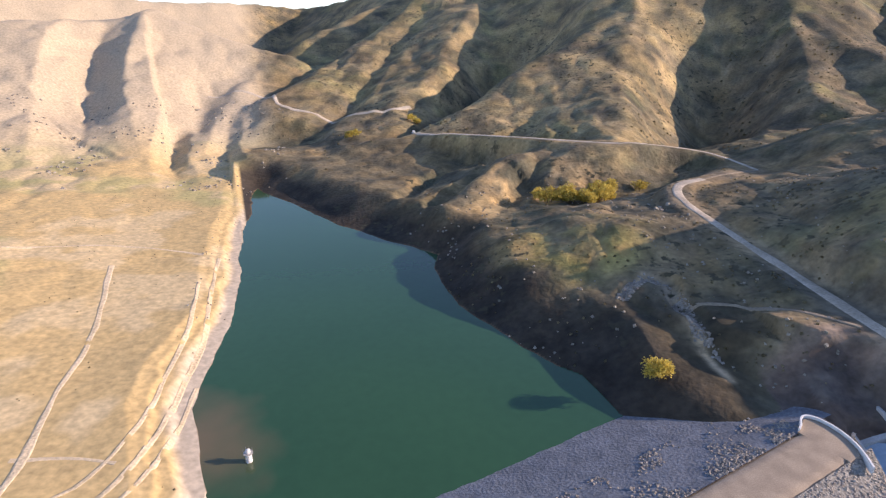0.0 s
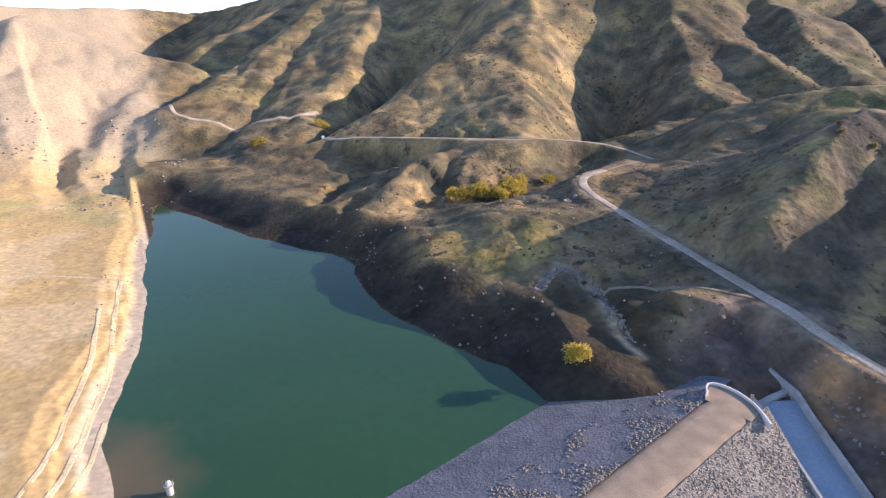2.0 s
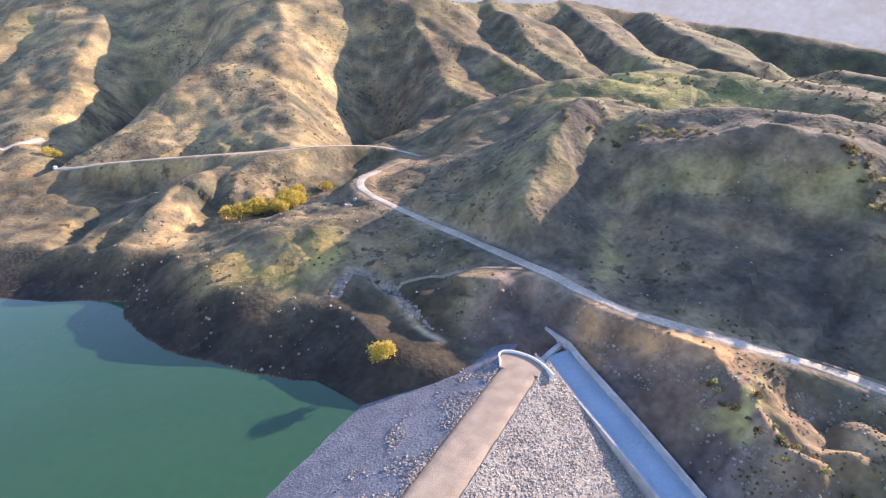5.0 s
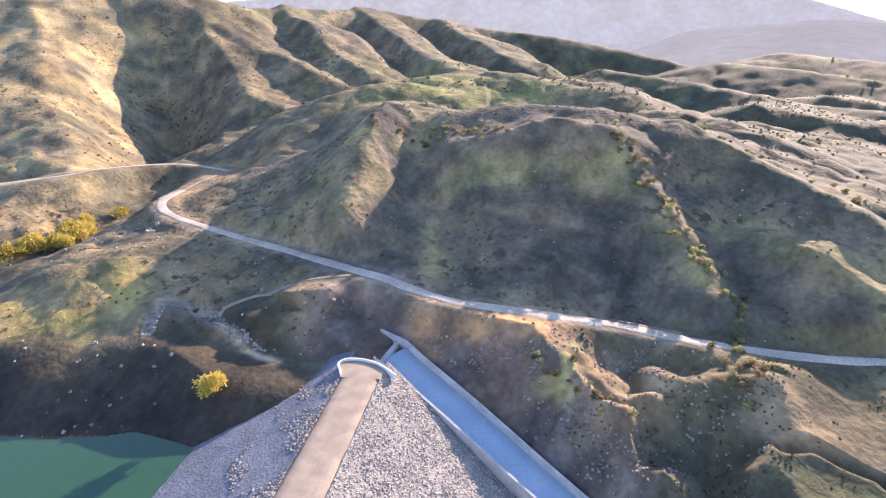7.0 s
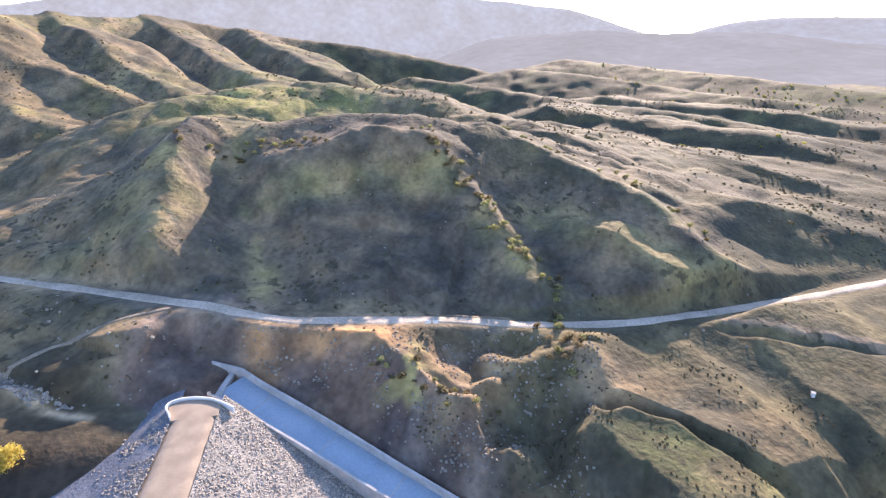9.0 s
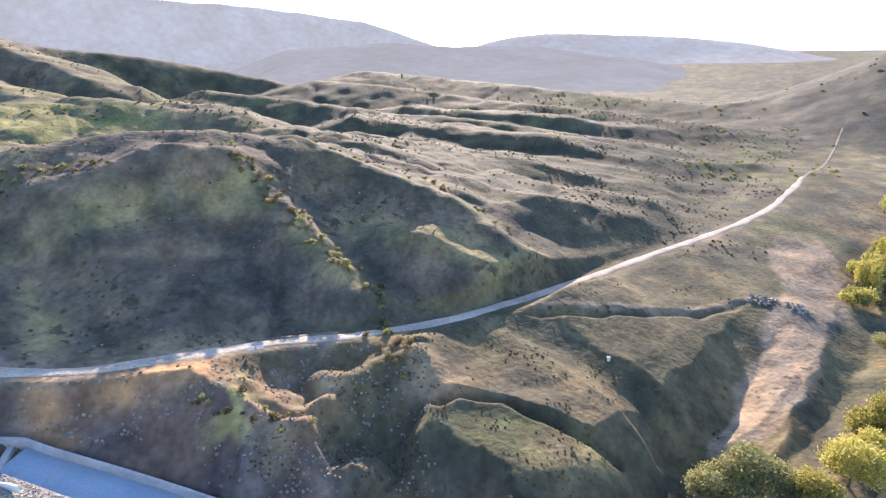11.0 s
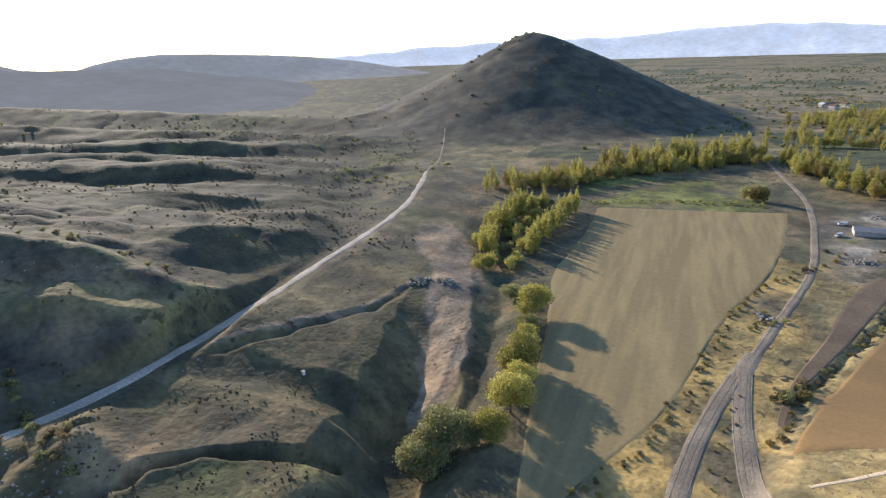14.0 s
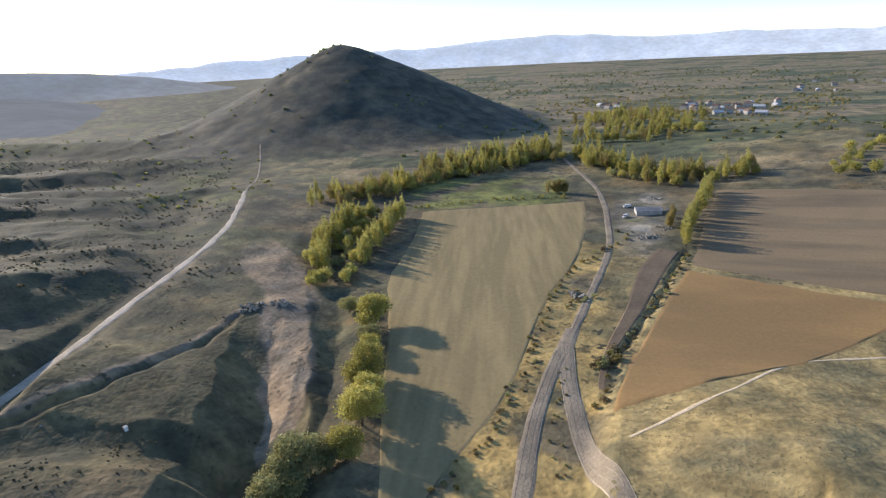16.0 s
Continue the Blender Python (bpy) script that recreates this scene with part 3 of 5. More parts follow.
lmix.data_type = "RGBA"
ll.new(lmap.outputs[0], lmix.inputs["Factor"])
ll.new(lb.inputs["Base Color"].links[0].from_socket, lmix.inputs["A"])
lmix.inputs["B"].default_value = (0.2, 0.14, 0.08, 1)
ll.new(lmix.outputs["Result"], lb.inputs["Base Color"])

for foliage in (LEAF_YELLOW, LEAF_WILLOW, LEAF_DARK, LEAF_GOLD, SCRUB):
    leafy(foliage)

# ---- ground ----


def mixc(col, w, to):
    return col + (np.array(to) - col) * np.clip(w, 0, 1)[..., None]


def cover(x, y, z):
    """Land cover: base colour of the ground by what grows or lies there."""
    reach = np.hypot(x, y)
    bear = np.degrees(np.arctan2(x, y))
    n1, n2, n3 = rough(x, y, 60, 4, 101), rough(x, y, 22, 4, 111), rough(x, y, 140, 3, 121)
    wet, ds = shore_run(x, y)
    col = np.zeros(x.shape + (3,)) + np.array((0.17, 0.145, 0.095))
    col = mixc(col, smooth(-0.05, 0.25, n1), (0.125, 0.12, 0.075))
    col = mixc(col, 0.7 * smooth(0.05, 0.3, n2), (0.22, 0.165, 0.09))
    # main hill: dry golden ribs
    col = mixc(col, smooth(20, 60, z) * smooth(-0.1, 0.2, n2) * 0.7, (0.26, 0.2, 0.1))
    spur = smooth(-17, -12, bear) * (1 - smooth(21, 25, bear)) * smooth(285, 310, reach + 30 * n1) * (1 - smooth(1000, 1200, reach)) * smooth(8, 16, z)
    col = mixc(col, spur * smooth(-0.35, -0.05, n2), (0.31, 0.25, 0.14))
    col = mixc(col, spur * 0.8 * smooth(0.08, 0.25, n1), (0.27, 0.24, 0.12))
    nose = smooth(-1, 2, bear) * (1 - smooth(16, 18, bear)) * smooth(232, 250, reach + 12 * n2) * (1 - smooth(330, 345, reach)) * smooth(-4, 2, z)
    col = mixc(col, nose * smooth(-0.25, 0.05, n2), (0.38, 0.28, 0.15))
    # green hilltop
    top = smooth(300, 340, reach) * (1 - smooth(560, 700, reach)) * smooth(38, 46, bear) * (1 - smooth(76, 92, bear)) * smooth(22, 36, z)
    col = mixc(col, top * smooth(-0.3, 0.05, n1), (0.23, 0.225, 0.085))
    # hill face above the road: shade painted brown, sunlit grass strips painted pale
    shaded_face = smooth(36, 42, bear) * (1 - smooth(98, 104, bear)) * smooth(155, 165, reach) * (1 - smooth(262, 275, reach) * (1 - smooth(74, 80, bear)) - smooth(330, 350, reach) * smooth(74, 80, bear))
    col = mixc(col, shaded_face * 0.8, (0.115, 0.1, 0.085))
    for nodes, half in ((((48, 290), (45, 248), (40, 215), (38.5, 192)), 21), (((49, 214), (55, 217), (61, 220), (68, 221)), 6.5), (((47, 150), (49.5, 176), (49, 205)), 4), (((78.3, 216), (83, 208), (89.2, 203), (95.1, 197)), 9), (((87.5, 260), (92, 268), (97.7, 291), (102, 305)), 8), (((68, 226), (75, 191), (81, 167)), 6), (((76, 262), (87, 240), (97, 215)), 10)):
        strip = np.exp(-(nearest(x, y, line(*[(b, q, 0) for b, q in nodes]))[0] / half) ** 2)
        col = mixc(col, strip * 1.2 * smooth(-0.45, -0.05, n2), (0.255, 0.225, 0.115))
    # high slopes darkened by colour to stand in for their shade
    dull = smooth(25, 29, bear) * (1 - smooth(60, 66, bear)) * smooth(390, 430, reach) * (1 - smooth(950, 1050, reach))
    col = mixc(col, dull * 0.8, (0.135, 0.115, 0.078))
    col = mixc(col, dull * 0.7 * smooth(0.05, 0.25, n1), (0.19, 0.18, 0.085))
    # grassy patch above the lake
    gp = np.exp(-(((x - 46) / 27) ** 2 + ((y - 189) / 21) ** 2) ** 2)
    col = mixc(col, gp * smooth(-0.4, 0.0, n2), (0.33, 0.28, 0.1))
    col = mixc(col, gp * 0.7 * smooth(0.1, 0.25, n2), (0.26, 0.17, 0.09))
    # scrubby bank between the lake and the dam, its shade painted in darker
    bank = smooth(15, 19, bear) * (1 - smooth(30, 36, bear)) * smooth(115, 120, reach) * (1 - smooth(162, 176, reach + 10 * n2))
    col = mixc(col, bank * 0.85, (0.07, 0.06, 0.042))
    # pale dry bench and hill west of the lake
    pale = np.maximum(smooth(-15.5, -19, bear) * (1 - smooth(-150, -170, bear)), 0) * smooth(60, 80, reach)
    pale = np.where(reach < 420, pale * smooth(-18, -21, bear), pale)
    tan = mixc(mixc(np.zeros(x.shape + (3,)) + np.array((0.6, 0.43, 0.205)), smooth(0.0, 0.3, n1), (0.5, 0.42, 0.19)), smooth(0.1, 0.35, n2), (0.66, 0.5, 0.28))
    tan = mixc(tan, smooth(380, 480, reach), (0.52, 0.42, 0.29))
    col = col + (tan - col) * pale[..., None]
    # shore bands: pale beach in the west, the east bank's shade painted dark
    col = mixc(col, (1 - smooth(3, 7, ds + 3 * n2)) * (bear < -20.3) * (~wet) * (reach < 300), (0.55, 0.46, 0.35))
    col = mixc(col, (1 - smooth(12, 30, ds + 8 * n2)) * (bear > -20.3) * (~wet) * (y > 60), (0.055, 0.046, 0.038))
    col = mixc(col, wet * 1.0, (0.25, 0.17, 0.1))
    # rills of bare soil
    rill = (1 - np.abs(rough(x + 9 * rough(x, y, 80, 3, 5), y + 9 * rough(x, y, 80, 3, 9), 20, 3, 66))) ** 6
    col = mixc(col, 0.6 * rill * smooth(-2, 8, z) * (1 - pale), (0.27, 0.21, 0.14))
    # cutting beside the spillway, fresh orange soil under the road
    cd = nearest(x, y, SPILL)[0]
    col = mixc(col, (1 - smooth(20, 30, cd + 5 * n2)) * (x > 80), (0.185, 0.135, 0.11))
    col = mixc(col, (1 - smooth(22, 32, cd + 5 * n1)) * (x > 88) * smooth(0.02, 0.2, n2), (0.25, 0.185, 0.145))
    streak = rough(0.35 * x, y, 8, 3, 92)
    col = mixc(col, 0.8 * (1 - smooth(26, 36, cd)) * (x > 88) * smooth(0.1, 0.4, streak), (0.29, 0.23, 0.19))
    col = mixc(col, 0.8 * (1 - smooth(26, 36, cd)) * (x > 88) * smooth(-0.15, -0.4, streak), (0.12, 0.09, 0.08))
    rd = nearest(x, y, ROAD)[0]
    down = smooth(45, 48, bear) * (1 - smooth(61, 66, bear)) * smooth(131, 138, reach + 7 * n2) * (reach < 152)
    col = mixc(col, down * smooth(-0.3, 0.05, n2), (0.42, 0.25, 0.13))
    col = mixc(col, (1 - smooth(3.5, 7, rd + 2 * n2)) * 0.7, (0.3, 0.24, 0.17))
    # eroded scar above the dam
    scar = np.exp(-(nearest(x + 3 * n2, y + 3 * n1, line((19.5, 168, 0), (21.4, 179, 0), (23.5, 176, 0), (26.7, 160, 0), (28.6, 149, 0), (31, 140, 0)))[0] / (1.1 + 1.8 * np.exp(-((bear - 24) / 2.5) ** 2))) ** 2)
    col = mixc(col, scar * 1.2 * smooth(-0.4, -0.1, n2), (0.52, 0.4, 0.27))
    # terraces below the road
    brush = smooth(58, 63, bear) * (1 - smooth(70, 74, bear)) * smooth(116, 122, reach + 5 * n2) * (1 - smooth(136, 142, reach))
    col = mixc(col, brush * smooth(0.0, 0.2, rough(x, y, 7, 3, 145)), (0.33, 0.29, 0.14))
    crag = smooth(64, 67, bear) * (1 - smooth(84, 86, bear)) * smooth(92, 100, reach) * (1 - smooth(138, 146, reach))
    col = mixc(col, crag * 0.75 * smooth(-0.3, 0.1, n2), (0.24, 0.165, 0.11))
    ter = smooth(70, 78, bear) * (1 - smooth(124, 128, bear)) * smooth(90, 105, reach) * (1 - smooth(230, 300, reach)) * (z < -3)
    col = mixc(col, ter * 0.85, (0.145, 0.125, 0.07))
    strip_w = np.interp(reach, (145, 165, 195, 235, 265, 300, 345), (0.8, 2.0, 2.9, 2.4, 2.6, 3.4, 1.0))
    strip_m = np.interp(reach, (145, 165, 195, 235, 265, 300, 345), (118.6, 120.8, 122.3, 122.6, 123.2, 122.5, 121.5))
    spoil = (1 - smooth(0.85, 1.15, np.abs(bear + 1.5 * n2 - strip_m) / strip_w)) * smooth(143, 150, reach) * (1 - smooth(330, 350, reach + 20 * n2))
    col = mixc(col, spoil, (0.33, 0.255, 0.18))
    col = mixc(col, spoil * 0.6 * smooth(0.0, 0.25, n2), (0.25, 0.2, 0.14))
    dd = nearest(x, y, line((97.6, 182, 0), (105.5, 194, 0), (112.8, 216, 0), (118.2, 245, 0)))[0]
    col = mixc(col, 1 - smooth(1.0, 3.0, dd + 2 * n2), (0.3, 0.23, 0.16))
    lawn = np.exp(-(((bear - 97) / 9) ** 2 + ((reach - 118) / 8.5) ** 2) ** 2)
    col = mixc(col, lawn * 1.1 * smooth(-0.5, 0.0, n2), (0.215, 0.21, 0.085))
    bare = np.exp(-(((bear - 86.5) / 4) ** 2 + ((reach - 135) / 9) ** 2) ** 2)
    sandy = smooth(85, 89, bear) * (1 - smooth(104, 110, bear)) * smooth(129, 132, reach + 3 * n2) * (1 - smooth(141, 150, reach + 6 * n1))
    col = mixc(col, sandy * 0.7, (0.215, 0.165, 0.1))
    col = mixc(col, bare * 1.1, (0.42, 0.3, 0.175))
    # spur crest painted paler for the sunlight it catches
    crest = np.exp(-(nearest(x, y, line((66.2, 112, 0), (68.5, 119, 0), (70.7, 126, 0), (74.5, 133, 0)))[0] / 2.6) ** 2)
    col = mixc(col, crest * 0.9, (0.42, 0.31, 0.19))
    # valley floor and plain: a patchwork of plots
    px, py = x * 0.8 + y * 0.6 + 25 * n3, -x * 0.6 + y * 0.8 + 25 * n1
    far = smooth(440, 620, reach) * smooth(118, 128, bear % 360) * (1 - smooth(-20, 10, z))
    plot = lattice(np.floor(px / 120).astype(np.int64), np.floor(py / 70).astype(np.int64), 7)
    col = mixc(col, far, (0.225, 0.2, 0.11))
    col = mixc(col, far * smooth(0.1, 0.3, plot), (0.27, 0.22, 0.14))
    col = mixc(col, far * smooth(-0.3, -0.6, plot), (0.11, 0.125, 0.07))
    # side valley of grass and heather, darkened by colour for its backlit dimness
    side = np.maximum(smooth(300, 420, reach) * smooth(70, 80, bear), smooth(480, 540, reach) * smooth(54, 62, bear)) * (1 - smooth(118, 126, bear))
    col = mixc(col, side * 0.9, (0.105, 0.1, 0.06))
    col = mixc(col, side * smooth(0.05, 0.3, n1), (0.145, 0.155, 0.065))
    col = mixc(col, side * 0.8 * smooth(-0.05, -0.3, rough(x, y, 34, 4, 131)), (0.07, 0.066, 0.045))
    col = mixc(col, side * 0.7 * smooth(0.15, 0.35, rough(x, y, 26, 4, 133)), (0.19, 0.165, 0.1))
    # golden verge of the track
    verge = smooth(134, 137, bear % 360) * (1 - smooth(157, 160, bear % 360)) * smooth(95, 105, reach) * (1 - smooth(320, 345, reach))
    col = mixc(col, verge * smooth(-0.3, 0.1, n2), (0.42, 0.31, 0.13))
    # green strip behind the stubble, worked-over ground round the ruins
    strip = smooth(136, 138, bear) * (1 - smooth(152, 154, bear)) * smooth(398, 410, reach + 8 * n2) * (1 - smooth(490, 520, reach + 25 * n1))
    col = mixc(col, strip * smooth(-0.35, 0.0, n2), (0.2, 0.215, 0.075))
    yard = np.exp(-(((bear - 160.6) / 2.7) ** 2 + ((reach - 372) / 62) ** 2) ** 2)
    col = mixc(col, yard * 0.85, (0.27, 0.245, 0.2))
    col = mixc(col, yard * 0.8 * smooth(0.1, 0.3, n2), (0.44, 0.41, 0.36))
    col = mixc(col, yard * 0.7 * smooth(-0.1, -0.3, n2), (0.17, 0.19, 0.08))
    # meadow mound south of the dam
    mound = smooth(156, 160, bear % 360) * (1 - smooth(230, 240, bear % 360)) * (reach < 300)
    col = mixc(col, mound * 0.9, (0.34, 0.27, 0.13))
    col = mixc(col, mound * 0.4 * smooth(0.05, 0.3, n2), (0.27, 0.22, 0.12))
    # heath on the cone-shaped hill
    hx, hy = at(131.8, 1000)
    cone = (1 - smooth(300, 420, np.hypot(x - hx, y - hy))) * smooth(-36, -22, z)
    col = mixc(col, cone, (0.105, 0.1, 0.08))
    col = mixc(col, cone * 0.5 * smooth(0.1, 0.3, n1), (0.16, 0.14, 0.1))
    # clumps of grass, bare patches
    patchy = (1 - pale) * (1 - smooth(500, 900, reach))
    col = col * (1 + patchy * (0.5 * rough(x, y, 7, 3, 141) + 0.35 * rough(x, y, 3.2, 2, 143)))[..., None]
    # backlit side valley dimmed once more by mixing in a dark colour
    backlit_dim = smooth(64, 70, bear) * (1 - smooth(110, 118, bear)) * smooth(225, 245, reach) * (1 - smooth(900, 1100, reach))
    col = mixc(col, 0.6 * backlit_dim, (0.085, 0.08, 0.052))
    col = col * (1 + (1 - pale) * smooth(280, 500, reach) * (1 - smooth(1400, 2000, reach)) * 0.55 * rough(x, y, 28, 3, 147))[..., None]
    return np.concatenate([np.clip(col, 0.02, 0.8), (1 - 0.92 * pale)[..., None]], axis=-1)


def paint(ob, rgba):
    att = ob.data.color_attributes.new("cover", "FLOAT_COLOR", "POINT")
    att.data.foreach_set("color", rgba.ravel())


bearings = np.radians(np.concatenate([np.arange(-60, -44, 1.0), np.arange(-44, 184, 0.23), np.arange(184, 190, 0.6), np.arange(190, 300.01, 2.0)]))
reaches = np.concatenate([np.geomspace(20, 85, 24)[:-1], np.geomspace(85, 420, 300)[:-1], np.geomspace(420, 1250, 130)[:-1], np.geomspace(1250, 4950, 50)])
RR, BB = np.meshgrid(reaches, bearings, indexing="ij")
GX, GY = RR * np.sin(BB), RR * np.cos(BB)
GZ = height(GX, GY)
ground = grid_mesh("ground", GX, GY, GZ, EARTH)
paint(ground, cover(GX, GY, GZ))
tagged(ground, "dry grassy hills and valley floor with bare soil", "ground", kind="structure")


def part(name, bm, material, parent=None, label="", flat=False):
    """Links a bmesh as one mesh object under a thing or a part."""
    me = bpy.data.meshes.new(name)
    bm.to_mesh(me)
    bm.free()
    me.materials.append(material)
    if not flat:
        me.polygons.foreach_set("use_smooth", np.zeros(len(me.polygons), bool))
    ob = new(name, me)
    if parent:
        ob.parent = parent
    if label:
        ob["label"] = label
    return ob


def thing(name, x=0.0, y=0.0, z=0.0, turn=0.0):
    ob = new(name)
    ob.matrix_basis = pose(x, y, z, 0, 0, turn)
    return ob


def ground_at(x, y):
    return float(height(np.array([[float(x)]]), np.array([[float(y)]]))[0, 0])


bm = bmesh.new()
mid = np.mean(SHORE, axis=0)
ring = [(x + 0.1 * (x - mid[0]), y + 0.1 * (y - mid[1])) for x, y in SHORE[:11]]
ring += [tuple(AXIS_W + np.array((-20, 30))), tuple(AXIS_W), tuple(AXIS_E)]
bm.faces.new([bm.verts.new((x, y, WATER)) for x, y in ring][::-1])
bmesh.ops.recalc_face_normals(bm, faces=bm.faces)
lake = part("lake", bm, LAKE)
if lake.data.polygons[0].normal.z < 0:
    lake.data.flip_normals()
tagged(lake, "calm turbid green reservoir water", "water", kind="structure")


def ribbon(name, path, width, material, lift=0.16, crown=0.06, wobble=0.5, cols=7):
    """A strip of ground along a line, draped over the terrain."""
    p = np.asarray(path)
    t = np.gradient(p[:, :2], axis=0)
    t /= np.linalg.norm(t, axis=1)[:, None]
    n = np.column_stack([-t[:, 1], t[:, 0]])
    us = np.linspace(-1, 1, cols)
    wobble = wobble * min(1.0, width / 5)
    left, right = (width / 2 + 1.9 * wobble * rough(p[:, 0], p[:, 1], 13, 3, k) for k in (7, 8))
    half = np.where(us > 0, left[:, None], right[:, None])
    xs, ys = p[:, :1] + n[:, :1] * half * us, p[:, 1:2] + n[:, 1:2] * half * us
    ruts = -0.05 * np.exp(-((np.abs(us) - 0.45) / 0.16) ** 2)
    return grid_mesh(name, xs, ys, height(xs, ys) + lift + crown * (1 - us * us) + ruts - 0.5 * (np.abs(us) > 0.999), material)


def sheet(name, left, right, material, lift=0.18, cols=40):
    """A field between two edge lines."""
    a, b = glide(left, 5), glide(right, 5)
    k = max(len(a), len(b))
    resample = lambda q: np.column_stack([np.interp(np.linspace(0, 1, k), np.linspace(0, 1, len(q)), q[:, c]) for c in range(2)])
    a, b = resample(a), resample(b)
    us = np.linspace(0, 1, cols)[None, :]
    xs, ys = a[:, :1] + (b[:, :1] - a[:, :1]) * us, a[:, 1:2] + (b[:, 1:2] - a[:, 1:2]) * us
    edge = np.minimum(np.minimum(us, 1 - us) * cols, np.minimum(np.arange(k), np.arange(k)[::-1])[:, None]) < 0.5
    xs, ys = xs + edge * 3.5 * rough(xs, ys, 16, 4, 3), ys + edge * 3.5 * rough(xs, ys, 16, 4, 13)
    return grid_mesh(name, xs, ys, height(xs, ys) + lift - 0.4 * edge, material)


def flatline(*nodes):
    return line(*[(b, r, 0) for b, r in nodes])


road_kind = dict(category="road", kind="structure")
hook = int(np.argmin(np.hypot(ROAD[:, 0] - at(25, 276)[0], ROAD[:, 1] - at(25, 276)[1])))
fork = int(np.argmin(np.hypot(FAR_ROAD[:, 0] - at(17, 327)[0], FAR_ROAD[:, 1] - at(17, 327)[1])))
tagged(ribbon("dirt_road", ROAD[hook:], 5.2, DIRT, wobble=0.9), "pale packed dirt road along the hillside", **road_kind)
tagged(ribbon("earth_track", ROAD[:hook + 1], 2.0, TRACK), "faint earth track linking the two roads", **road_kind)
tagged(ribbon("dirt_road", FAR_ROAD[fork:], 4.4, DIRT, wobble=0.9), "pale dirt road crossing the golden spur", **road_kind)
tagged(ribbon("dirt_road", FAR_ROAD[:fork + 1], 2.6, DIRT), "narrow dirt road round the gully head", **road_kind)
for nodes, width in (
    (((-3.3, 474), (-6, 463), (-9, 467), (-12.4, 475), (-15.8, 492), (-17, 535), (-22, 545)), 4.0),
):
    tagged(ribbon("dirt_road", glide(flatline(*nodes), 4), width, DIRT, lift=0.5), "pale dirt road winding behind the spur", **road_kind)
for nodes, width in (
    (((152.3, 620), (153.5, 554), (156.3, 446), (157.4, 357), (157.5, 304), (155.7, 242), (154, 205)), 5.0),
    (((154.2, 212), (153.6, 195), (154.2, 168), (156.3, 137), (159.5, 119), (163, 100)), 7.6),
    (((153.9, 207), (152.4, 184), (150.3, 151), (148.4, 117), (147, 98)), 7.0),
    (((26, 166), (30, 169), (34, 169), (40, 165)), 2.0),
    (((120.7, 470), (121.4, 515), (122.4, 600), (123, 740)), 2.6),
):
    tagged(ribbon("earth_track", glide(flatline(*nodes), 3), width, TRACK), "rutted earth track worn into dry grass", **road_kind)

# wheel ruts in the two arms of the fork
for nodes, offsets in (
    (((153.6, 197), (154.2, 168), (156.3, 137), (159.5, 119), (163, 100)), (-2.7, -1.1, 0.9, 2.5)),
    (((153.0, 193), (152.4, 184), (150.3, 151), (148.4, 117), (147, 98)), (-1.6, 0.4, 2.1)),
    (((156.3, 446), (157.4, 357), (157.5, 304), (155.7, 242), (154, 205)), (-0.9, 0.9)),
):
    middle = glide(flatline(*nodes), 3)
    way = np.gradient(middle[:, :2], axis=0)
    way /= np.linalg.norm(way, axis=1)[:, None]
    for k, gap in enumerate(offsets):
        run = middle.copy()
        run[:, :2] += np.column_stack([-way[:, 1], way[:, 0]]) * (gap + 0.5 * rough(middle[:, 0], middle[:, 1], 25, 2, k))[:, None]
        tagged(ribbon("wheel_rut", run, 0.75, RUT, lift=0.26, crown=0.0, wobble=0.8, cols=3), "pale wheel rut in the earth track", **road_kind)

for nodes, width in (
    (((-46, 118), (-42.7, 130), (-39, 152), (-35.5, 176), (-32.5, 232)), 1.8),
    (((-46, 108), (-38.7, 107), (-32.2, 122), (-28.4, 145), (-25.8, 166), (-24.4, 196), (-23.2, 230)), 1.5),
    (((-47, 116), (-40, 113), (-33.2, 128), (-29.6, 150), (-27, 172), (-25.3, 205)), 1.3),
    (((-43, 104), (-37, 104), (-31.3, 118), (-27.4, 142)), 1.3),
    (((-44, 130), (-40, 124), (-36, 116)), 1.2),
    (((-40, 262), (-31.5, 252), (-24.5, 233)), 1.5),
    (((186, 240), (176, 208), (170, 171), (161, 139)), 1.2),
):
    tagged(ribbon("sandy_track", glide(flatline(*nodes), 3), width * 1.25, PALE_TRACK, lift=0.07, crown=0.0, wobble=1.6), "pale sandy track on the dry bench", **road_kind)

field_kind = dict(category="field", kind="structure")
tagged(sheet("stubble_field", flatline((130.5, 112), (131.8, 160), (133.4, 215), (134.2, 275), (136.8, 330), (138.2, 398)), flatline((134.8, 112), (140, 131), (145.7, 156), (148.7, 185), (151.5, 240), (154.6, 294), (155.3, 356), (155, 418)), STUBBLE, cols=60), "pale stubble field with faint mowing lines", **field_kind)
tagged(sheet("tilled_field", flatline((158.6, 151), (159.4, 172), (162.3, 225), (165.1, 289)), flatline((176, 207), (179.5, 230), (182, 252), (184, 276)), PLOUGH, cols=60), "bare reddish-brown tilled field", **field_kind)
tagged(sheet("fallow_field", flatline((165.4, 293), (166.0, 370), (166.8, 440)), flatline((184.2, 280), (185.5, 340), (187, 450)), FALLOW, cols=40), "grey-brown fallow field beside the poplars", **field_kind)
tagged(sheet("soil_strip", flatline((157.0, 168), (157.6, 196), (159.6, 240), (160.6, 285), (162.4, 318)), flatline((157.9, 166), (158.6, 192), (161.6, 238), (163.4, 285), (164.6, 314)), DARK_SOIL, cols=12), "narrow strip of dark bare soil beside the ditch", **field_kind)

# ---- distance ----


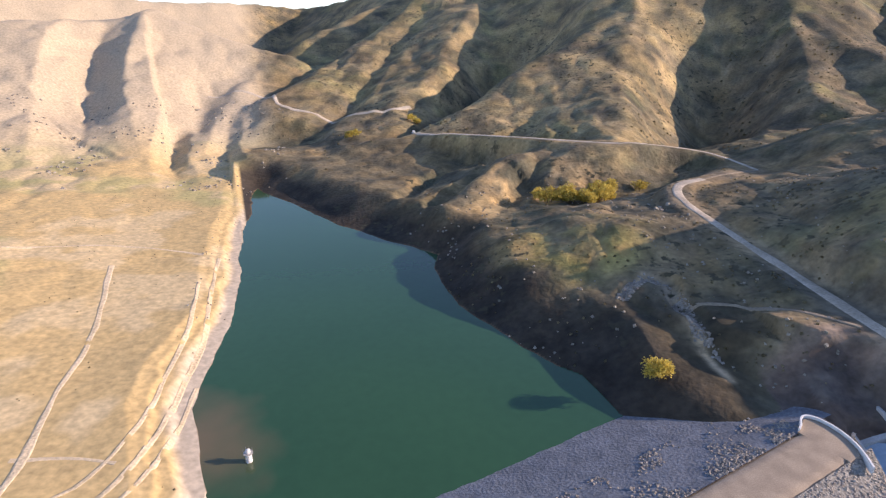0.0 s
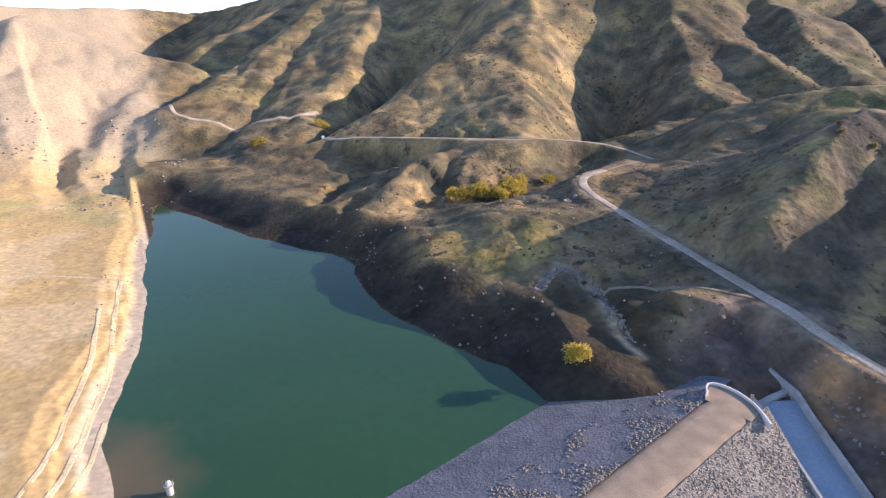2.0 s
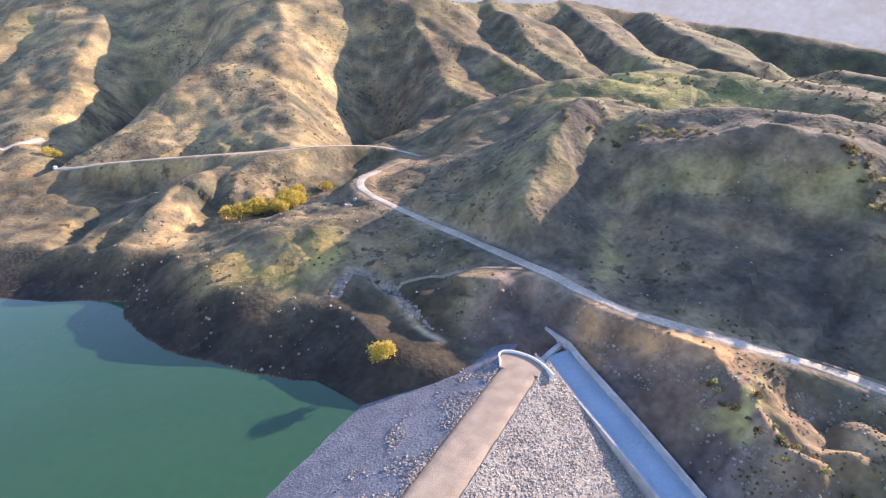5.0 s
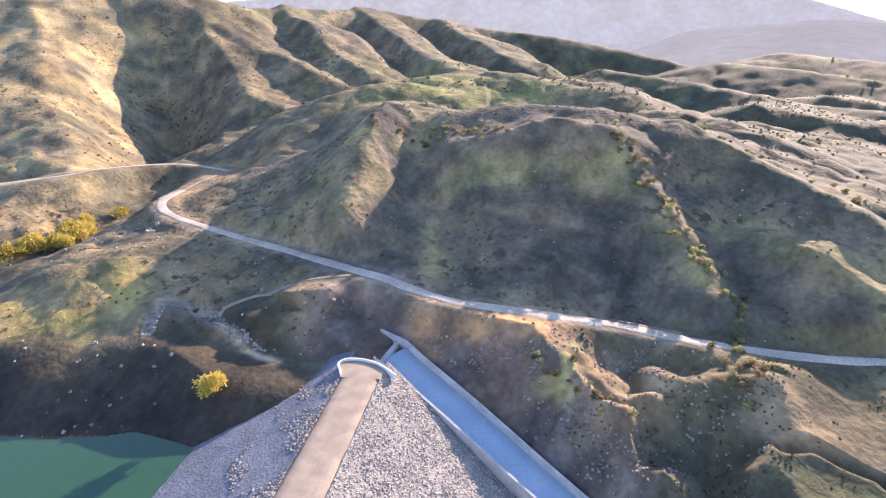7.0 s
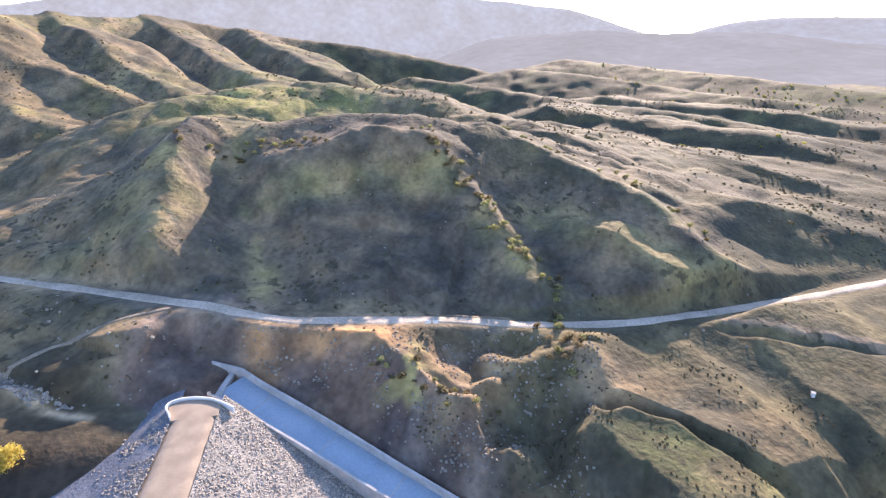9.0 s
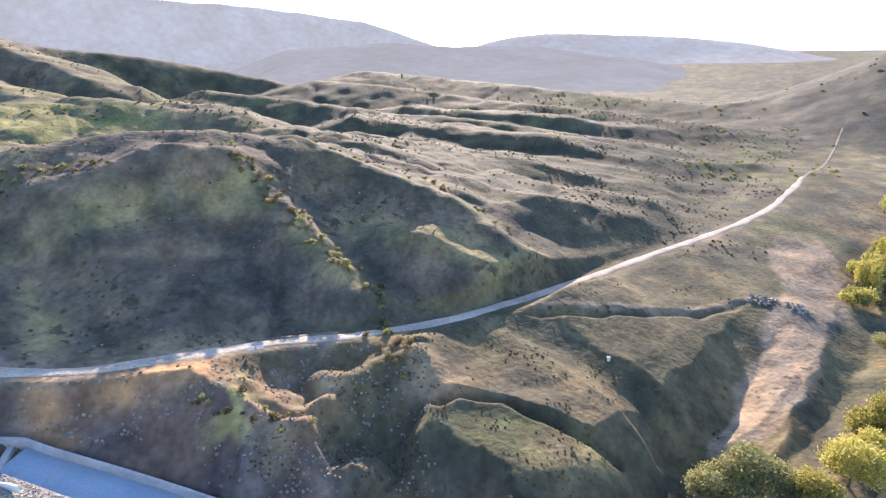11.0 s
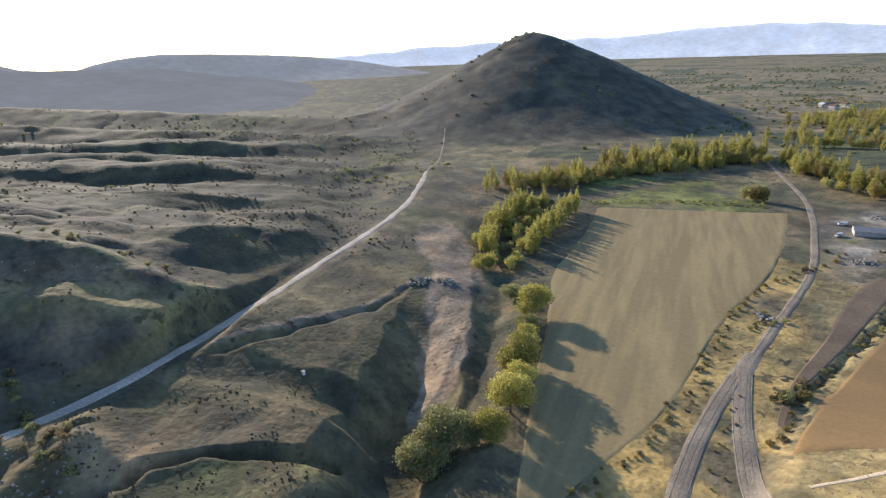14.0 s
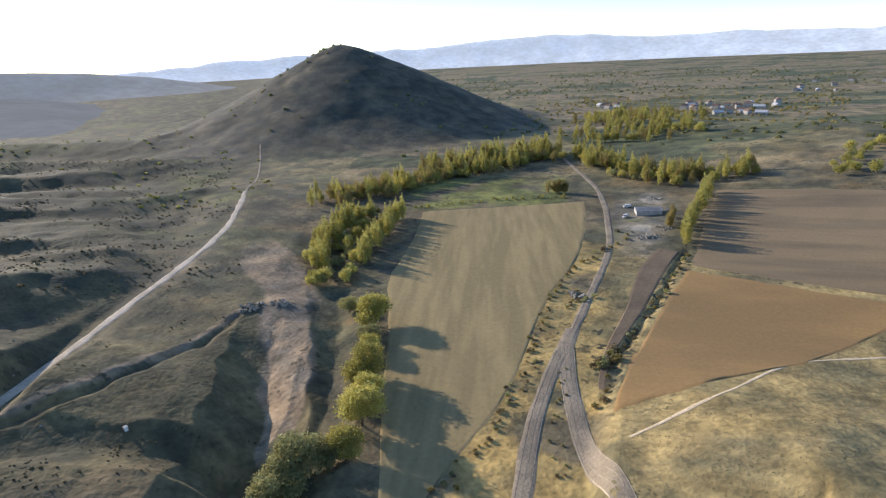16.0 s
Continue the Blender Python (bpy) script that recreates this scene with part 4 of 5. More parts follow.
def far_ridge(name, nodes, material, label, rough_m, skirt=1.0):
    """A far chain of hills, a long sheet that rises to its crest and falls behind it."""
    p = glide(line(*nodes), 40)
    out = p[:, :2] / np.linalg.norm(p[:, :2], axis=1)[:, None]
    crest = p[:, 2] + rough_m * rough(p[:, 0], p[:, 1], 300, 4, 17)
    ks = np.array((-1.0, -0.7, -0.45, -0.25, -0.1, 0.0, 0.2, 0.6))
    xs, ys = p[:, :1] + out[:, :1] * ks * 420 * skirt, p[:, 1:2] + out[:, 1:2] * ks * 420 * skirt
    fall = np.array((0.0, 0.2, 0.45, 0.7, 0.9, 1.0, 0.9, 0.4))
    zs = -45 + (crest[:, None] + 45) * fall + rough_m * 0.7 * rough(xs, ys, 140, 4, 19) * (1 - fall) * np.clip((p[:, 2:3] + 45) / 70, 0, 1) - 6 * (1 - fall)
    ob = grid_mesh(name, xs, ys, zs, material)
    return tagged(ob, label, "hills", kind="structure")


# far hills: aerial haze put into their colour and an added glow
def haze_glow(name, colour, glow):
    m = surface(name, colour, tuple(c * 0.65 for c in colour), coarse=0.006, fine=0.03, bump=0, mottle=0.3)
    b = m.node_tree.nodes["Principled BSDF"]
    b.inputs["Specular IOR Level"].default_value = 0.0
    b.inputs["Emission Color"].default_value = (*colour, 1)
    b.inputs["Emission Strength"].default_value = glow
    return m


FAR_NEAR = haze_glow("hazy grey hill", (0.086, 0.088, 0.092), 1.4)
FAR_BLUE = haze_glow("far hazy hills", (0.21, 0.21, 0.212), 0.65)
FAR_PALE = haze_glow("farthest hazy hills", (0.42, 0.45, 0.5), 0.7)
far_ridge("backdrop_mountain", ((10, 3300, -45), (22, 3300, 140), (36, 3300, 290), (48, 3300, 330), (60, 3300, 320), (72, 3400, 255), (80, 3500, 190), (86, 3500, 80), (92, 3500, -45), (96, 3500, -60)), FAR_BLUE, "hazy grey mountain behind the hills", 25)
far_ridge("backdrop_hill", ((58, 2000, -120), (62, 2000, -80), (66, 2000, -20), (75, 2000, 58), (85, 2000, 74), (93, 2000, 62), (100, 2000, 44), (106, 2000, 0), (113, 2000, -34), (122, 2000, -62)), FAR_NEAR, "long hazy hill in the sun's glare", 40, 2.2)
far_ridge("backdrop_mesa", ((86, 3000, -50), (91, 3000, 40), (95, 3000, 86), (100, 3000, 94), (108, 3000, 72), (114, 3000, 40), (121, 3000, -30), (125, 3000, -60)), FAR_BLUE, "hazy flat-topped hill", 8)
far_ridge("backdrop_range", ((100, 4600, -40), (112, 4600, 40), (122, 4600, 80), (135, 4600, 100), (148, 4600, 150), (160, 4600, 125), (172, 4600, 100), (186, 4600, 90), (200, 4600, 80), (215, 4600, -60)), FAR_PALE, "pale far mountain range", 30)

# ---- dam ----
A = (AXIS_W - AXIS_E) / np.linalg.norm(AXIS_W - AXIS_E)
UPWAY = np.array((A[1], -A[0]))
dam_label = "rockfill dam with riprap faces and gravel crest"


def on_dam(s, up):
    return AXIS_E[0] + A[0] * s + UPWAY[0] * up, AXIS_E[1] + A[1] * s + UPWAY[1] * up


def rock_points(seed):
    """Eight corners of a rough block, of unit size."""
    r = random.Random(seed)
    return [Vector((sx * r.uniform(0.55, 1), sy * r.uniform(0.55, 1), sz * r.uniform(0.5, 0.9))) for sx in (-1, 1) for sy in (-1, 1) for sz in (-1, 1)]


BLOCK_FACES = [(0, 1, 3, 2), (4, 6, 7, 5), (0, 4, 5, 1), (2, 3, 7, 6), (0, 2, 6, 4), (1, 5, 7, 3)]


def stones(name, places, material, parent=None, label="", category="", seed=1):
    """Many rough blocks as one mesh. places: x, y, z, size."""
    r = random.Random(seed)
    shapes = [rock_points(i) for i in range(12)]
    verts, faces = [], []
    for x, y, z, size in places:
        m = Euler((r.uniform(-0.6, 0.6), r.uniform(-0.6, 0.6), r.uniform(0, 6.3))).to_matrix() * size
        o = len(verts)
        verts += [tuple(Vector((x, y, z)) + m @ v) for v in r.choice(shapes)]
        faces += [tuple(o + i for i in f) for f in BLOCK_FACES]
    me = bpy.data.meshes.new(name)
    me.from_pydata(verts, [], faces)
    me.materials.append(material)
    ob = new(name, me)
    if parent:
        ob.parent = parent
    return tagged(ob, label, category, kind="stuff")


dam = tagged(thing("dam"), dam_label, "dam")
# faces as sheets with uneven surface
ss = np.arange(-9, 176, 1.6)
ups = np.linspace(5, 46, 27)
SS, UU = np.meshgrid(ss, ups, indexing="ij")
X, Y = on_dam(SS, UU)
# the upstream face turns round its east end
turn = smooth(6, -9, SS)
face = grid_mesh("upstream_face", X, Y, dam_face(SS, UU) - 3.5 * turn * smooth(8, 25, UU) + 0.2 * rough(X, Y, 2.5, 3, 5), SHADED_RIPRAP)
face.parent = dam
face["label"] = "grey riprap slope above the water"
ups = np.linspace(-5, -62, 36)
ks = np.linspace(0, 1, 110)
SS = np.array([[(-6.0 + (-u - 3) * 0.66) + k * (175 - (-6.0 + (-u - 3) * 0.66)) for u in ups] for k in ks])
UU = np.broadcast_to(ups, SS.shape)
X, Y = on_dam(SS, UU)
face = grid_mesh("downstream_face", X, Y, dam_face(SS, UU) + 0.25 * rough(X, Y, 2.5, 3, 6), ROCKFILL)
face.data.flip_normals()
face.parent = dam
face["label"] = "sunlit pale rockfill slope"
ss = np.arange(-1.5, 176, 1.5)
us = np.linspace(-5.3, 5.3, 9)
SS, UU = np.meshgrid(ss, us, indexing="ij")
narrow = 1 - 0.35 * smooth(0, -6, SS) ** 2
X, Y = on_dam(SS, UU * narrow)
crest = grid_mesh("crest_road", X, Y, 0.25 - 0.12 * (UU / 5) ** 2 - 0.7 * (np.abs(UU) > 5.2) + 0.05 * rough(X, Y, 3, 2, 8), GRAVEL)
crest.data.flip_normals()
crest.parent = dam
crest["label"] = "brown gravel road on the crest"
rng = random.Random(4)
up_stones, down_stones = [], []
draw = np.random.RandomState(4)
us, ws = draw.uniform(-5, 100, 15000), 5.2 + 15 * draw.random_sample(15000) ** 1.2
kept = rough(us, ws, 7.0, 2, 3) + draw.uniform(-0.2, 0.2, 15000) > 0.0 + 0.03 * (ws - 11)
for s, u in zip(us[kept], ws[kept]):
    x, y = on_dam(s, u)
    up_stones.append((x, y, float(dam_face(s, np.array(u))) - 0.02, rng.uniform(0.12, 0.32)))
for i in range(11000):
    u = -5.2 - 34 * rng.random()
    s = (-5.4 + (-u - 3) * 0.66) + rng.random() * 75
    x, y = on_dam(s, u)
    down_stones.append((x, y, float(dam_face(s, np.array(u))) - 0.02, rng.uniform(0.1, 0.3)))
stones("riprap", up_stones, STONE, dam, seed=2)
stones("rockfill", down_stones, STONE, dam, seed=3)


def wall_run(name, path, high, thick, material, parent, label="", foot=1.0):
    """A wall along a line of x, y, z (z: ground), with a slightly proud coping."""
    p = np.asarray(path, float)
    t = np.gradient(p[:, :2], axis=0)
    t /= np.linalg.norm(t, axis=1)[:, None]
    n = np.column_stack([-t[:, 1], t[:, 0]])
    bm = bmesh.new()
    prof = [(-thick / 2, -foot), (-thick / 2, high - 0.18), (-thick / 2 - 0.06, high - 0.15), (-thick / 2 - 0.06, high - 0.02), (-thick / 2 - 0.02, high), (thick / 2 + 0.02, high), (thick / 2 + 0.06, high - 0.02), (thick / 2 + 0.06, high - 0.15), (thick / 2, high - 0.18), (thick / 2, -foot)]
    rows = [[bm.verts.new((q[0] + m[0] * a, q[1] + m[1] * a, q[2] + h)) for a, h in prof] for q, m in zip(p, n)]
    for r0, r1 in zip(rows[:-1], rows[1:]):
        for k in range(len(prof)):
            bm.faces.new((r0[k], r0[(k + 1) % len(prof)], r1[(k + 1) % len(prof)], r1[k]))
    bm.faces.new(rows[0])
    bm.faces.new(rows[-1][::-1])
    bmesh.ops.recalc_face_normals(bm, faces=bm.faces)
    return part(name, bm, material, parent, label)


curl = [(*on_dam(s, u), 0.1) for s, u in ((3.4, 5.3), (1.6, 5.9), (0.1, 6.9), (-1.6, 7.4), (-3.0, 6.7), (-3.8, 5.0), (-3.9, 2.6), (-3.4, -0.2), (-2.2, -3.0), (-0.2, -5.8), (2.4, -8.6))]
wall_run("parapet", glide(curl, 0.8), 0.75, 0.3, WHITE, dam, "white concrete parapet curling round the crest end")
bm = bmesh.new()
fan = [bm.verts.new((*on_dam(s, u), 0.22)) for s, u in ((3, 5.2), (1.0, 6.0), (-1.4, 7.0), (-2.7, 6.4), (-3.5, 4.9), (-3.6, 2.6), (-3.1, -0.2), (-1.9, -2.9), (0, -5.2), (4, -5.2), (4, 5.2))]
bm.faces.new(fan)
edge = bmesh.ops.extrude_face_region(bm, geom=bm.faces[:])
bmesh.ops.translate(bm, vec=(0, 0, -2.5), verts=[v for v in edge["geom"] if isinstance(v, bmesh.types.BMVert)])
bmesh.ops.recalc_face_normals(bm, faces=bm.faces)
part("turning_place", bm, GRAVEL, dam, "gravel turning place at the crest end")

# ---- spillway ----
spill = tagged(thing("spillway"), "concrete spillway chute with smooth pale blue floor", "spillway")
mid_line = glide(SPILL, 3)
t = np.gradient(mid_line[:, :2], axis=0)
t /= np.linalg.norm(t, axis=1)[:, None]
side_way = np.column_stack([-t[:, 1], t[:, 0]])
half = np.interp(np.arange(len(mid_line)), (0, 3, len(mid_line) - 1), (5.6, 5.0, 4.0))[:, None]
us = np.linspace(-1, 1, 9)[None, :]
FX, FY = mid_line[:, :1] + side_way[:, :1] * half * us, mid_line[:, 1:2] + side_way[:, 1:2] * half * us
floor = grid_mesh("chute_floor", FX, FY, np.repeat(mid_line[:, 2:3], 9, axis=1), CHANNEL)
if floor.data.polygons[0].normal.z < 0:
    floor.data.flip_normals()
floor.parent = spill
for sign in (-1, 1):
    q = np.column_stack([mid_line[:, 0] + side_way[:, 0] * (half[:, 0] + 0.2) * sign, mid_line[:, 1] + side_way[:, 1] * (half[:, 0] + 0.2) * sign, mid_line[:, 2]])
    ext = [(99.5, 107.5, -2.0), (99.8, 104.0, -2.4)] if q[0, 0] > 94 else [(88.2, 98.5, -2.2)]
    wall_run("side_wall", np.vstack([ext, q]), 2.2, 0.5, CONCRETE, spill, foot=2.0)
wall_run("sill", [(88.4, 97.5, -3.2), (94, 99.6, -3.2), (99.8, 101.5, -3.2)], 0.9, 1.2, CONCRETE, spill, "raised concrete sill across the inlet")
for k in range(4, len(mid_line), 6):
    q, m = mid_line[k], side_way[k]
    hw = float(half[k, 0])
    wall_run("floor_joint", [(*(q[:2] - m * hw), q[2] - 0.12), (*q[:2], q[2] - 0.12), (*(q[:2] + m * hw), q[2] - 0.12)], 0.15, 0.25, CONCRETE, spill, foot=0.3)

# ---- trees and shrubs ----


def leaves(lobes, count, size, seed, droop=0.0):
    """Leaf sprays in several lobes (x, y, z, rx, rz): many small tilted quads, denser towards the outside."""
    r = np.random.RandomState(seed)
    lob = np.array(lobes)
    pick = r.choice(len(lob), count, p=(lob[:, 3] ** 2 * lob[:, 4]) / np.sum(lob[:, 3] ** 2 * lob[:, 4]))
    d = r.normal(size=(count, 3))
    d /= np.linalg.norm(d, axis=1)[:, None]
    rad = r.uniform(0.25, 1, count) ** 0.45 * (1 + 0.18 * r.normal(size=count))
    L = lob[pick]
    c = np.column_stack([L[:, 0] + d[:, 0] * rad * L[:, 3], L[:, 1] + d[:, 1] * rad * L[:, 3], L[:, 2] + d[:, 2] * rad * L[:, 4]])
    u = r.normal(size=(count, 3)) + np.array((0, 0, -droop))
    u /= np.linalg.norm(u, axis=1)[:, None]
    v = np.cross(u, r.normal(size=(count, 3)))
    v /= np.linalg.norm(v, axis=1)[:, None]
    s = (size * r.uniform(0.5, 1.2, count))[:, None]
    quad = np.stack([c - u * s, c - v * s * 0.55, c + u * s, c + v * s * 0.55], 1)
    me = bpy.data.meshes.new("crown")
    me.from_pydata(quad.reshape(-1, 3).tolist(), [], np.arange(count * 4).reshape(-1, 4).tolist())
    return me


def tube(bm, path, radii, sides=7):
    rows = []
    for i, (p, r) in enumerate(zip(path, radii)):
        a = Vector(path[max(i - 1, 0)])
        b = Vector(path[min(i + 1, len(path) - 1)])
        q = (b - a).to_track_quat("Z", "Y")
        rows.append([bm.verts.new(Vector(p) + q @ Vector((r * math.cos(6.2832 * k / sides), r * math.sin(6.2832 * k / sides), 0))) for k in range(sides)])
    for r0, r1 in zip(rows[:-1], rows[1:]):
        for k in range(sides):
            bm.faces.new((r0[k], r0[(k + 1) % sides], r1[(k + 1) % sides], r1[k]))
    bm.faces.new(rows[-1])


def make_tree(name, high, wide, leaf, count, seed, label, category="tree", size=0.5, column=False, group="", far=False):
    r = random.Random(seed)
    ob = tagged(thing(name), label, category, group=group)
    bm = bmesh.new()
    lean = (r.uniform(-0.04, 0.04) * high, r.uniform(-0.04, 0.04) * high)
    top = high * (0.8 if column else 0.55)
    tube(bm, [(0, 0, -0.8), (0, 0, 0.1 * high), (lean[0] * 0.5, lean[1] * 0.5, top * 0.55), (lean[0], lean[1], top)], [0.045 * high * (0.5 if column else 0.7), 0.03 * high * (0.5 if column else 0.8), 0.02 * high * 0.6, 0.006 * high])
    if not far:
        part("trunk", bm, BARK, ob)
    lobes = []
    if column:
        for k in range(6):
            z = high * (0.2 + 0.14 * k)
            lobes.append((r.uniform(-0.15, 0.15) * wide, r.uniform(-0.15, 0.15) * wide, z, wide * 0.5 * (0.75, 1, 1, 0.85, 0.6, 0.35)[k] * r.uniform(0.85, 1.15), high * 0.13))
    else:
        for k in range(7):
            a = 0.9 * k + r.uniform(-0.4, 0.4)
            reach = wide * 0.27 * r.uniform(0.6, 1.15) * (0.35 if k == 6 else 1)
            z = high * (r.uniform(0.32, 0.62) if k < 6 else 0.76)
            end = (lean[0] + reach * math.cos(a), lean[1] + reach * math.sin(a), z)
            if not far:
                bm = bmesh.new()
            tube(bm, [(lean[0] * 0.3, lean[1] * 0.3, high * 0.22), (end[0] * 0.5, end[1] * 0.5, high * 0.36), end], [0.016 * high, 0.011 * high, 0.004 * high], 5)
            if not far:
                part("limb", bm, BARK, ob)
            lobes.append((*end, wide * 0.26 * r.uniform(0.8, 1.2), high * 0.22 * r.uniform(0.8, 1.2)))
    if far:
        part("trunk", bm, BARK, ob)
    me = leaves(lobes, count, size, seed, 0.3)
    me.materials.append(leaf)
    crown = new("crown", me)
    crown.parent = ob
    return ob


def heights(pts):
    a = np.array(pts, float)
    return height(a[:, :1], a[:, 1:2])[:, 0]


def plant(kinds, places, seed, low=0.8, high=1.2):
    """Sets copies of the given trees at places (x, y); the first of a kind is moved there itself."""
    r = random.Random(seed)
    zs = heights(places)
    for (x, y), z in zip(places, zs):
        fresh = [kind for kind in kinds if kind.matrix_basis.translation.length <= 1]
        ob = fresh[0] if fresh else r.choice(kinds)
        k = r.uniform(low, high)
        m = pose(x, y, float(z), 0, 0, r.uniform(0, 360)) @ Matrix.Diagonal((k * r.uniform(0.9, 1.1), k * r.uniform(0.9, 1.1), k, 1))
        if fresh:
            ob.matrix_basis = m
        else:
            copy_thing(ob, m @ Matrix.Diagonal((1 / ob.scale[0], 1 / ob.scale[1], 1 / ob.scale[2], 1)))


def along_line(nodes, count, spread, seed):
    r = random.Random(seed)
    p = glide(flatline(*nodes), 2)
    out = []
    for k in range(count):
        q = p[min(len(p) - 1, int((k + r.uniform(0, 1)) / count * len(p)))]
        out.append((q[0] + r.gauss(0, spread), q[1] + r.gauss(0, spread)))
    return out


willow_label = "broad willow with yellow-green autumn leaves beside the stream"
stream_willows = "willows along the stream"
WILLOW = [make_tree("willow_tree", 15.5, 17, LEAF_WILLOW, 6500, 11 + k, willow_label, size=0.5, group=stream_willows) for k in range(3)]
OLIVE = [make_tree("olive_green_tree", 13.5, 16.5, LEAF_DARK, 6500, 21 + k, "broad olive-green tree shading the stream bank", size=0.5, group="trees at the stream bank") for k in range(2)]
plant(WILLOW, [at(b, r) for b, r in ((129.6, 150), (130.6, 177), (132.0, 222))], 3, 0.92, 1.08)
plant(WILLOW, [at(b, r) for b, r in ((127.3, 137), (130.2, 163), (131.2, 196))], 5, 0.6, 0.75)
plant(OLIVE, [at(b, r) for b, r in ((119.6, 131), (122.0, 138), (118.0, 126))], 4, 0.85, 1.1)
plant(OLIVE, [at(b, r) for b, r in ((125.0, 136), (131.4, 206), (129.6, 240))], 6, 0.5, 0.65)

POPLAR = [make_tree("poplar_tree", 21, 6.5, LEAF_WILLOW, 900, 31 + k, "slender poplar with yellowing leaves in a belt", size=0.6, column=True, group="poplar belt") for k in range(3)]
GOLD = [make_tree("golden_poplar", 17, 7.5, LEAF_GOLD, 900, 41 + k, "golden autumn poplar in the valley belt", size=0.6, column=True, group="golden poplars") for k in range(2)]
ROUND = [make_tree("round_tree", 11, 11, LEAF_WILLOW, 800, 51 + k, "round yellow-green tree in the valley grove", size=0.7, group="valley grove", far=True) for k in range(2)] + [make_tree("dull_tree", 9, 10, LEAF_DARK, 700, 61, "dull green tree in the valley grove", size=0.7, group="valley grove", far=True)]
# an oval of trees round a clearing
plant(POPLAR + ROUND, along_line(((127.4, 298), (126.9, 310), (127.8, 330), (129.4, 355), (131.2, 380), (133, 400)), 84, 3.5, 7), 8, 0.6, 0.9)
plant(POPLAR, along_line(((131.6, 296), (132.4, 312), (133.6, 335), (134.9, 360), (136, 385)), 52, 1.8, 9), 9, 0.58, 0.82)
plant(ROUND, along_line(((128.6, 305), (129.8, 318), (131, 340), (132.5, 370)), 22, 4, 72), 72, 0.5, 0.8)
plant(ROUND, along_line(((125.6, 276), (127.6, 282), (129.8, 280)), 10, 3, 73), 73, 0.55, 0.8)
# belt behind the fields
plant(POPLAR + GOLD + ROUND, along_line(((129.5, 440), (133, 462), (137, 488), (141, 510), (146, 548), (151, 585)), 210, 10, 10), 11, 0.62, 0.98)
plant(POPLAR + GOLD, along_line(((140, 530), (144, 560), (148, 590), (151.5, 610)), 80, 9, 74), 74, 0.8, 1.2)
plant(ROUND, along_line(((137.6, 408), (143, 417), (149, 424), (153, 428)), 34, 1.5, 75), 75, 0.14, 0.28)
plant(GOLD, along_line(((151.6, 442), (153.2, 440)), 9, 2.0, 12), 13, 0.55, 0.75)
plant(GOLD + ROUND + POPLAR, along_line(((154.8, 600), (156.5, 545), (159.5, 505), (163, 480), (167, 475), (170, 480)), 160, 9, 14), 15, 0.62, 0.95)
plant(GOLD + ROUND + POPLAR, along_line(((155, 720), (158, 690), (162, 700), (160, 800), (157, 900), (163, 960)), 170, 26, 76), 76, 0.7, 1.1)
plant(POPLAR, along_line(((164.6, 322), (165.0, 352), (165.9, 400), (166.3, 432)), 30, 1.2, 16), 17, 0.6, 0.85)
plant(GOLD, along_line(((162.8, 352), (163.4, 372)), 6, 2, 18), 19, 0.45, 0.6)
plant(ROUND, along_line(((176, 470), (177, 520), (178.5, 580)), 16, 7, 20), 21, 0.5, 0.9)
plant(ROUND, along_line(((184, 440), (187, 480)), 8, 9, 77), 77, 0.5, 0.9)
YELLOW = [make_tree("golden_tree", 8, 10, LEAF_YELLOW, 900, 71 + k, "bushy golden autumn tree in the gully", size=0.55, group="golden trees in the gully", far=True) for k in range(2)]
plant(YELLOW, along_line(((10.5, 262), (13, 268), (16, 276), (18, 285)), 20, 4, 22), 23, 0.7, 1.1)
plant(YELLOW, [at(-9.4, 400), at(-8.8, 402), at(-2.6, 440), at(-3.2, 444)], 24, 0.6, 0.8)
LONE = make_tree("lone_tree", 7.2, 7.4, LEAF_YELLOW, 1700, 81, "lone pale-gold tree on the dark bank", size=0.38)
plant([LONE], [at(24.3, 133)], 25, 0.95, 1.0)

SHRUB = [make_tree("shrub", 2.0, 3.0, leaf, 220, 91 + k, "low rounded shrub on the dry slope", "shrub", size=0.32, group="shrubs", far=True) for k, leaf in enumerate((SCRUB, LEAF_DARK, LEAF_GOLD))]
plant(SHRUB[:2], along_line(((66, 246), (69, 232), (73, 208), (77, 186), (80.5, 170)), 60, 3.5, 30), 31, 0.5, 1.2)
plant(SHRUB[:2], along_line(((44, 246), (48, 243), (52, 247), (57, 238)), 26, 2.5, 32), 33, 0.5, 1.1)
plant(SHRUB[:2], along_line(((74, 290), (86, 262), (95, 232)), 28, 4, 34), 35, 0.5, 1.1)
plant(SHRUB, along_line(((157.6, 158), (158.6, 189), (162.3, 240), (165, 312)), 40, 0.9, 36), 37, 0.4, 1.1)
plant(SHRUB, along_line(((157.6, 184), (158.4, 196)), 10, 1.6, 78), 78, 0.9, 1.7)
plant(SHRUB, along_line(((151.6, 240), (154.2, 282), (156.2, 296)), 16, 0.8, 79), 79, 0.5, 1.0)
plant(SHRUB, along_line(((154.4, 240), (155.4, 246), (153.8, 232)), 9, 2.5, 80), 80, 0.5, 1.1)
plant(SHRUB, along_line(((156.4, 310), (157, 306), (158.6, 330), (160, 345)), 14, 3, 82), 82, 0.5, 1.2)
plant(SHRUB, along_line(((151.2, 230), (149.6, 190), (146.4, 155), (141.4, 130), (136.5, 116)), 46, 1.8, 38), 39, 0.3, 0.75)
plant(SHRUB, along_line(((153.6, 180), (152.6, 150), (153.2, 125)), 16, 1.5, 83), 83, 0.25, 0.5)
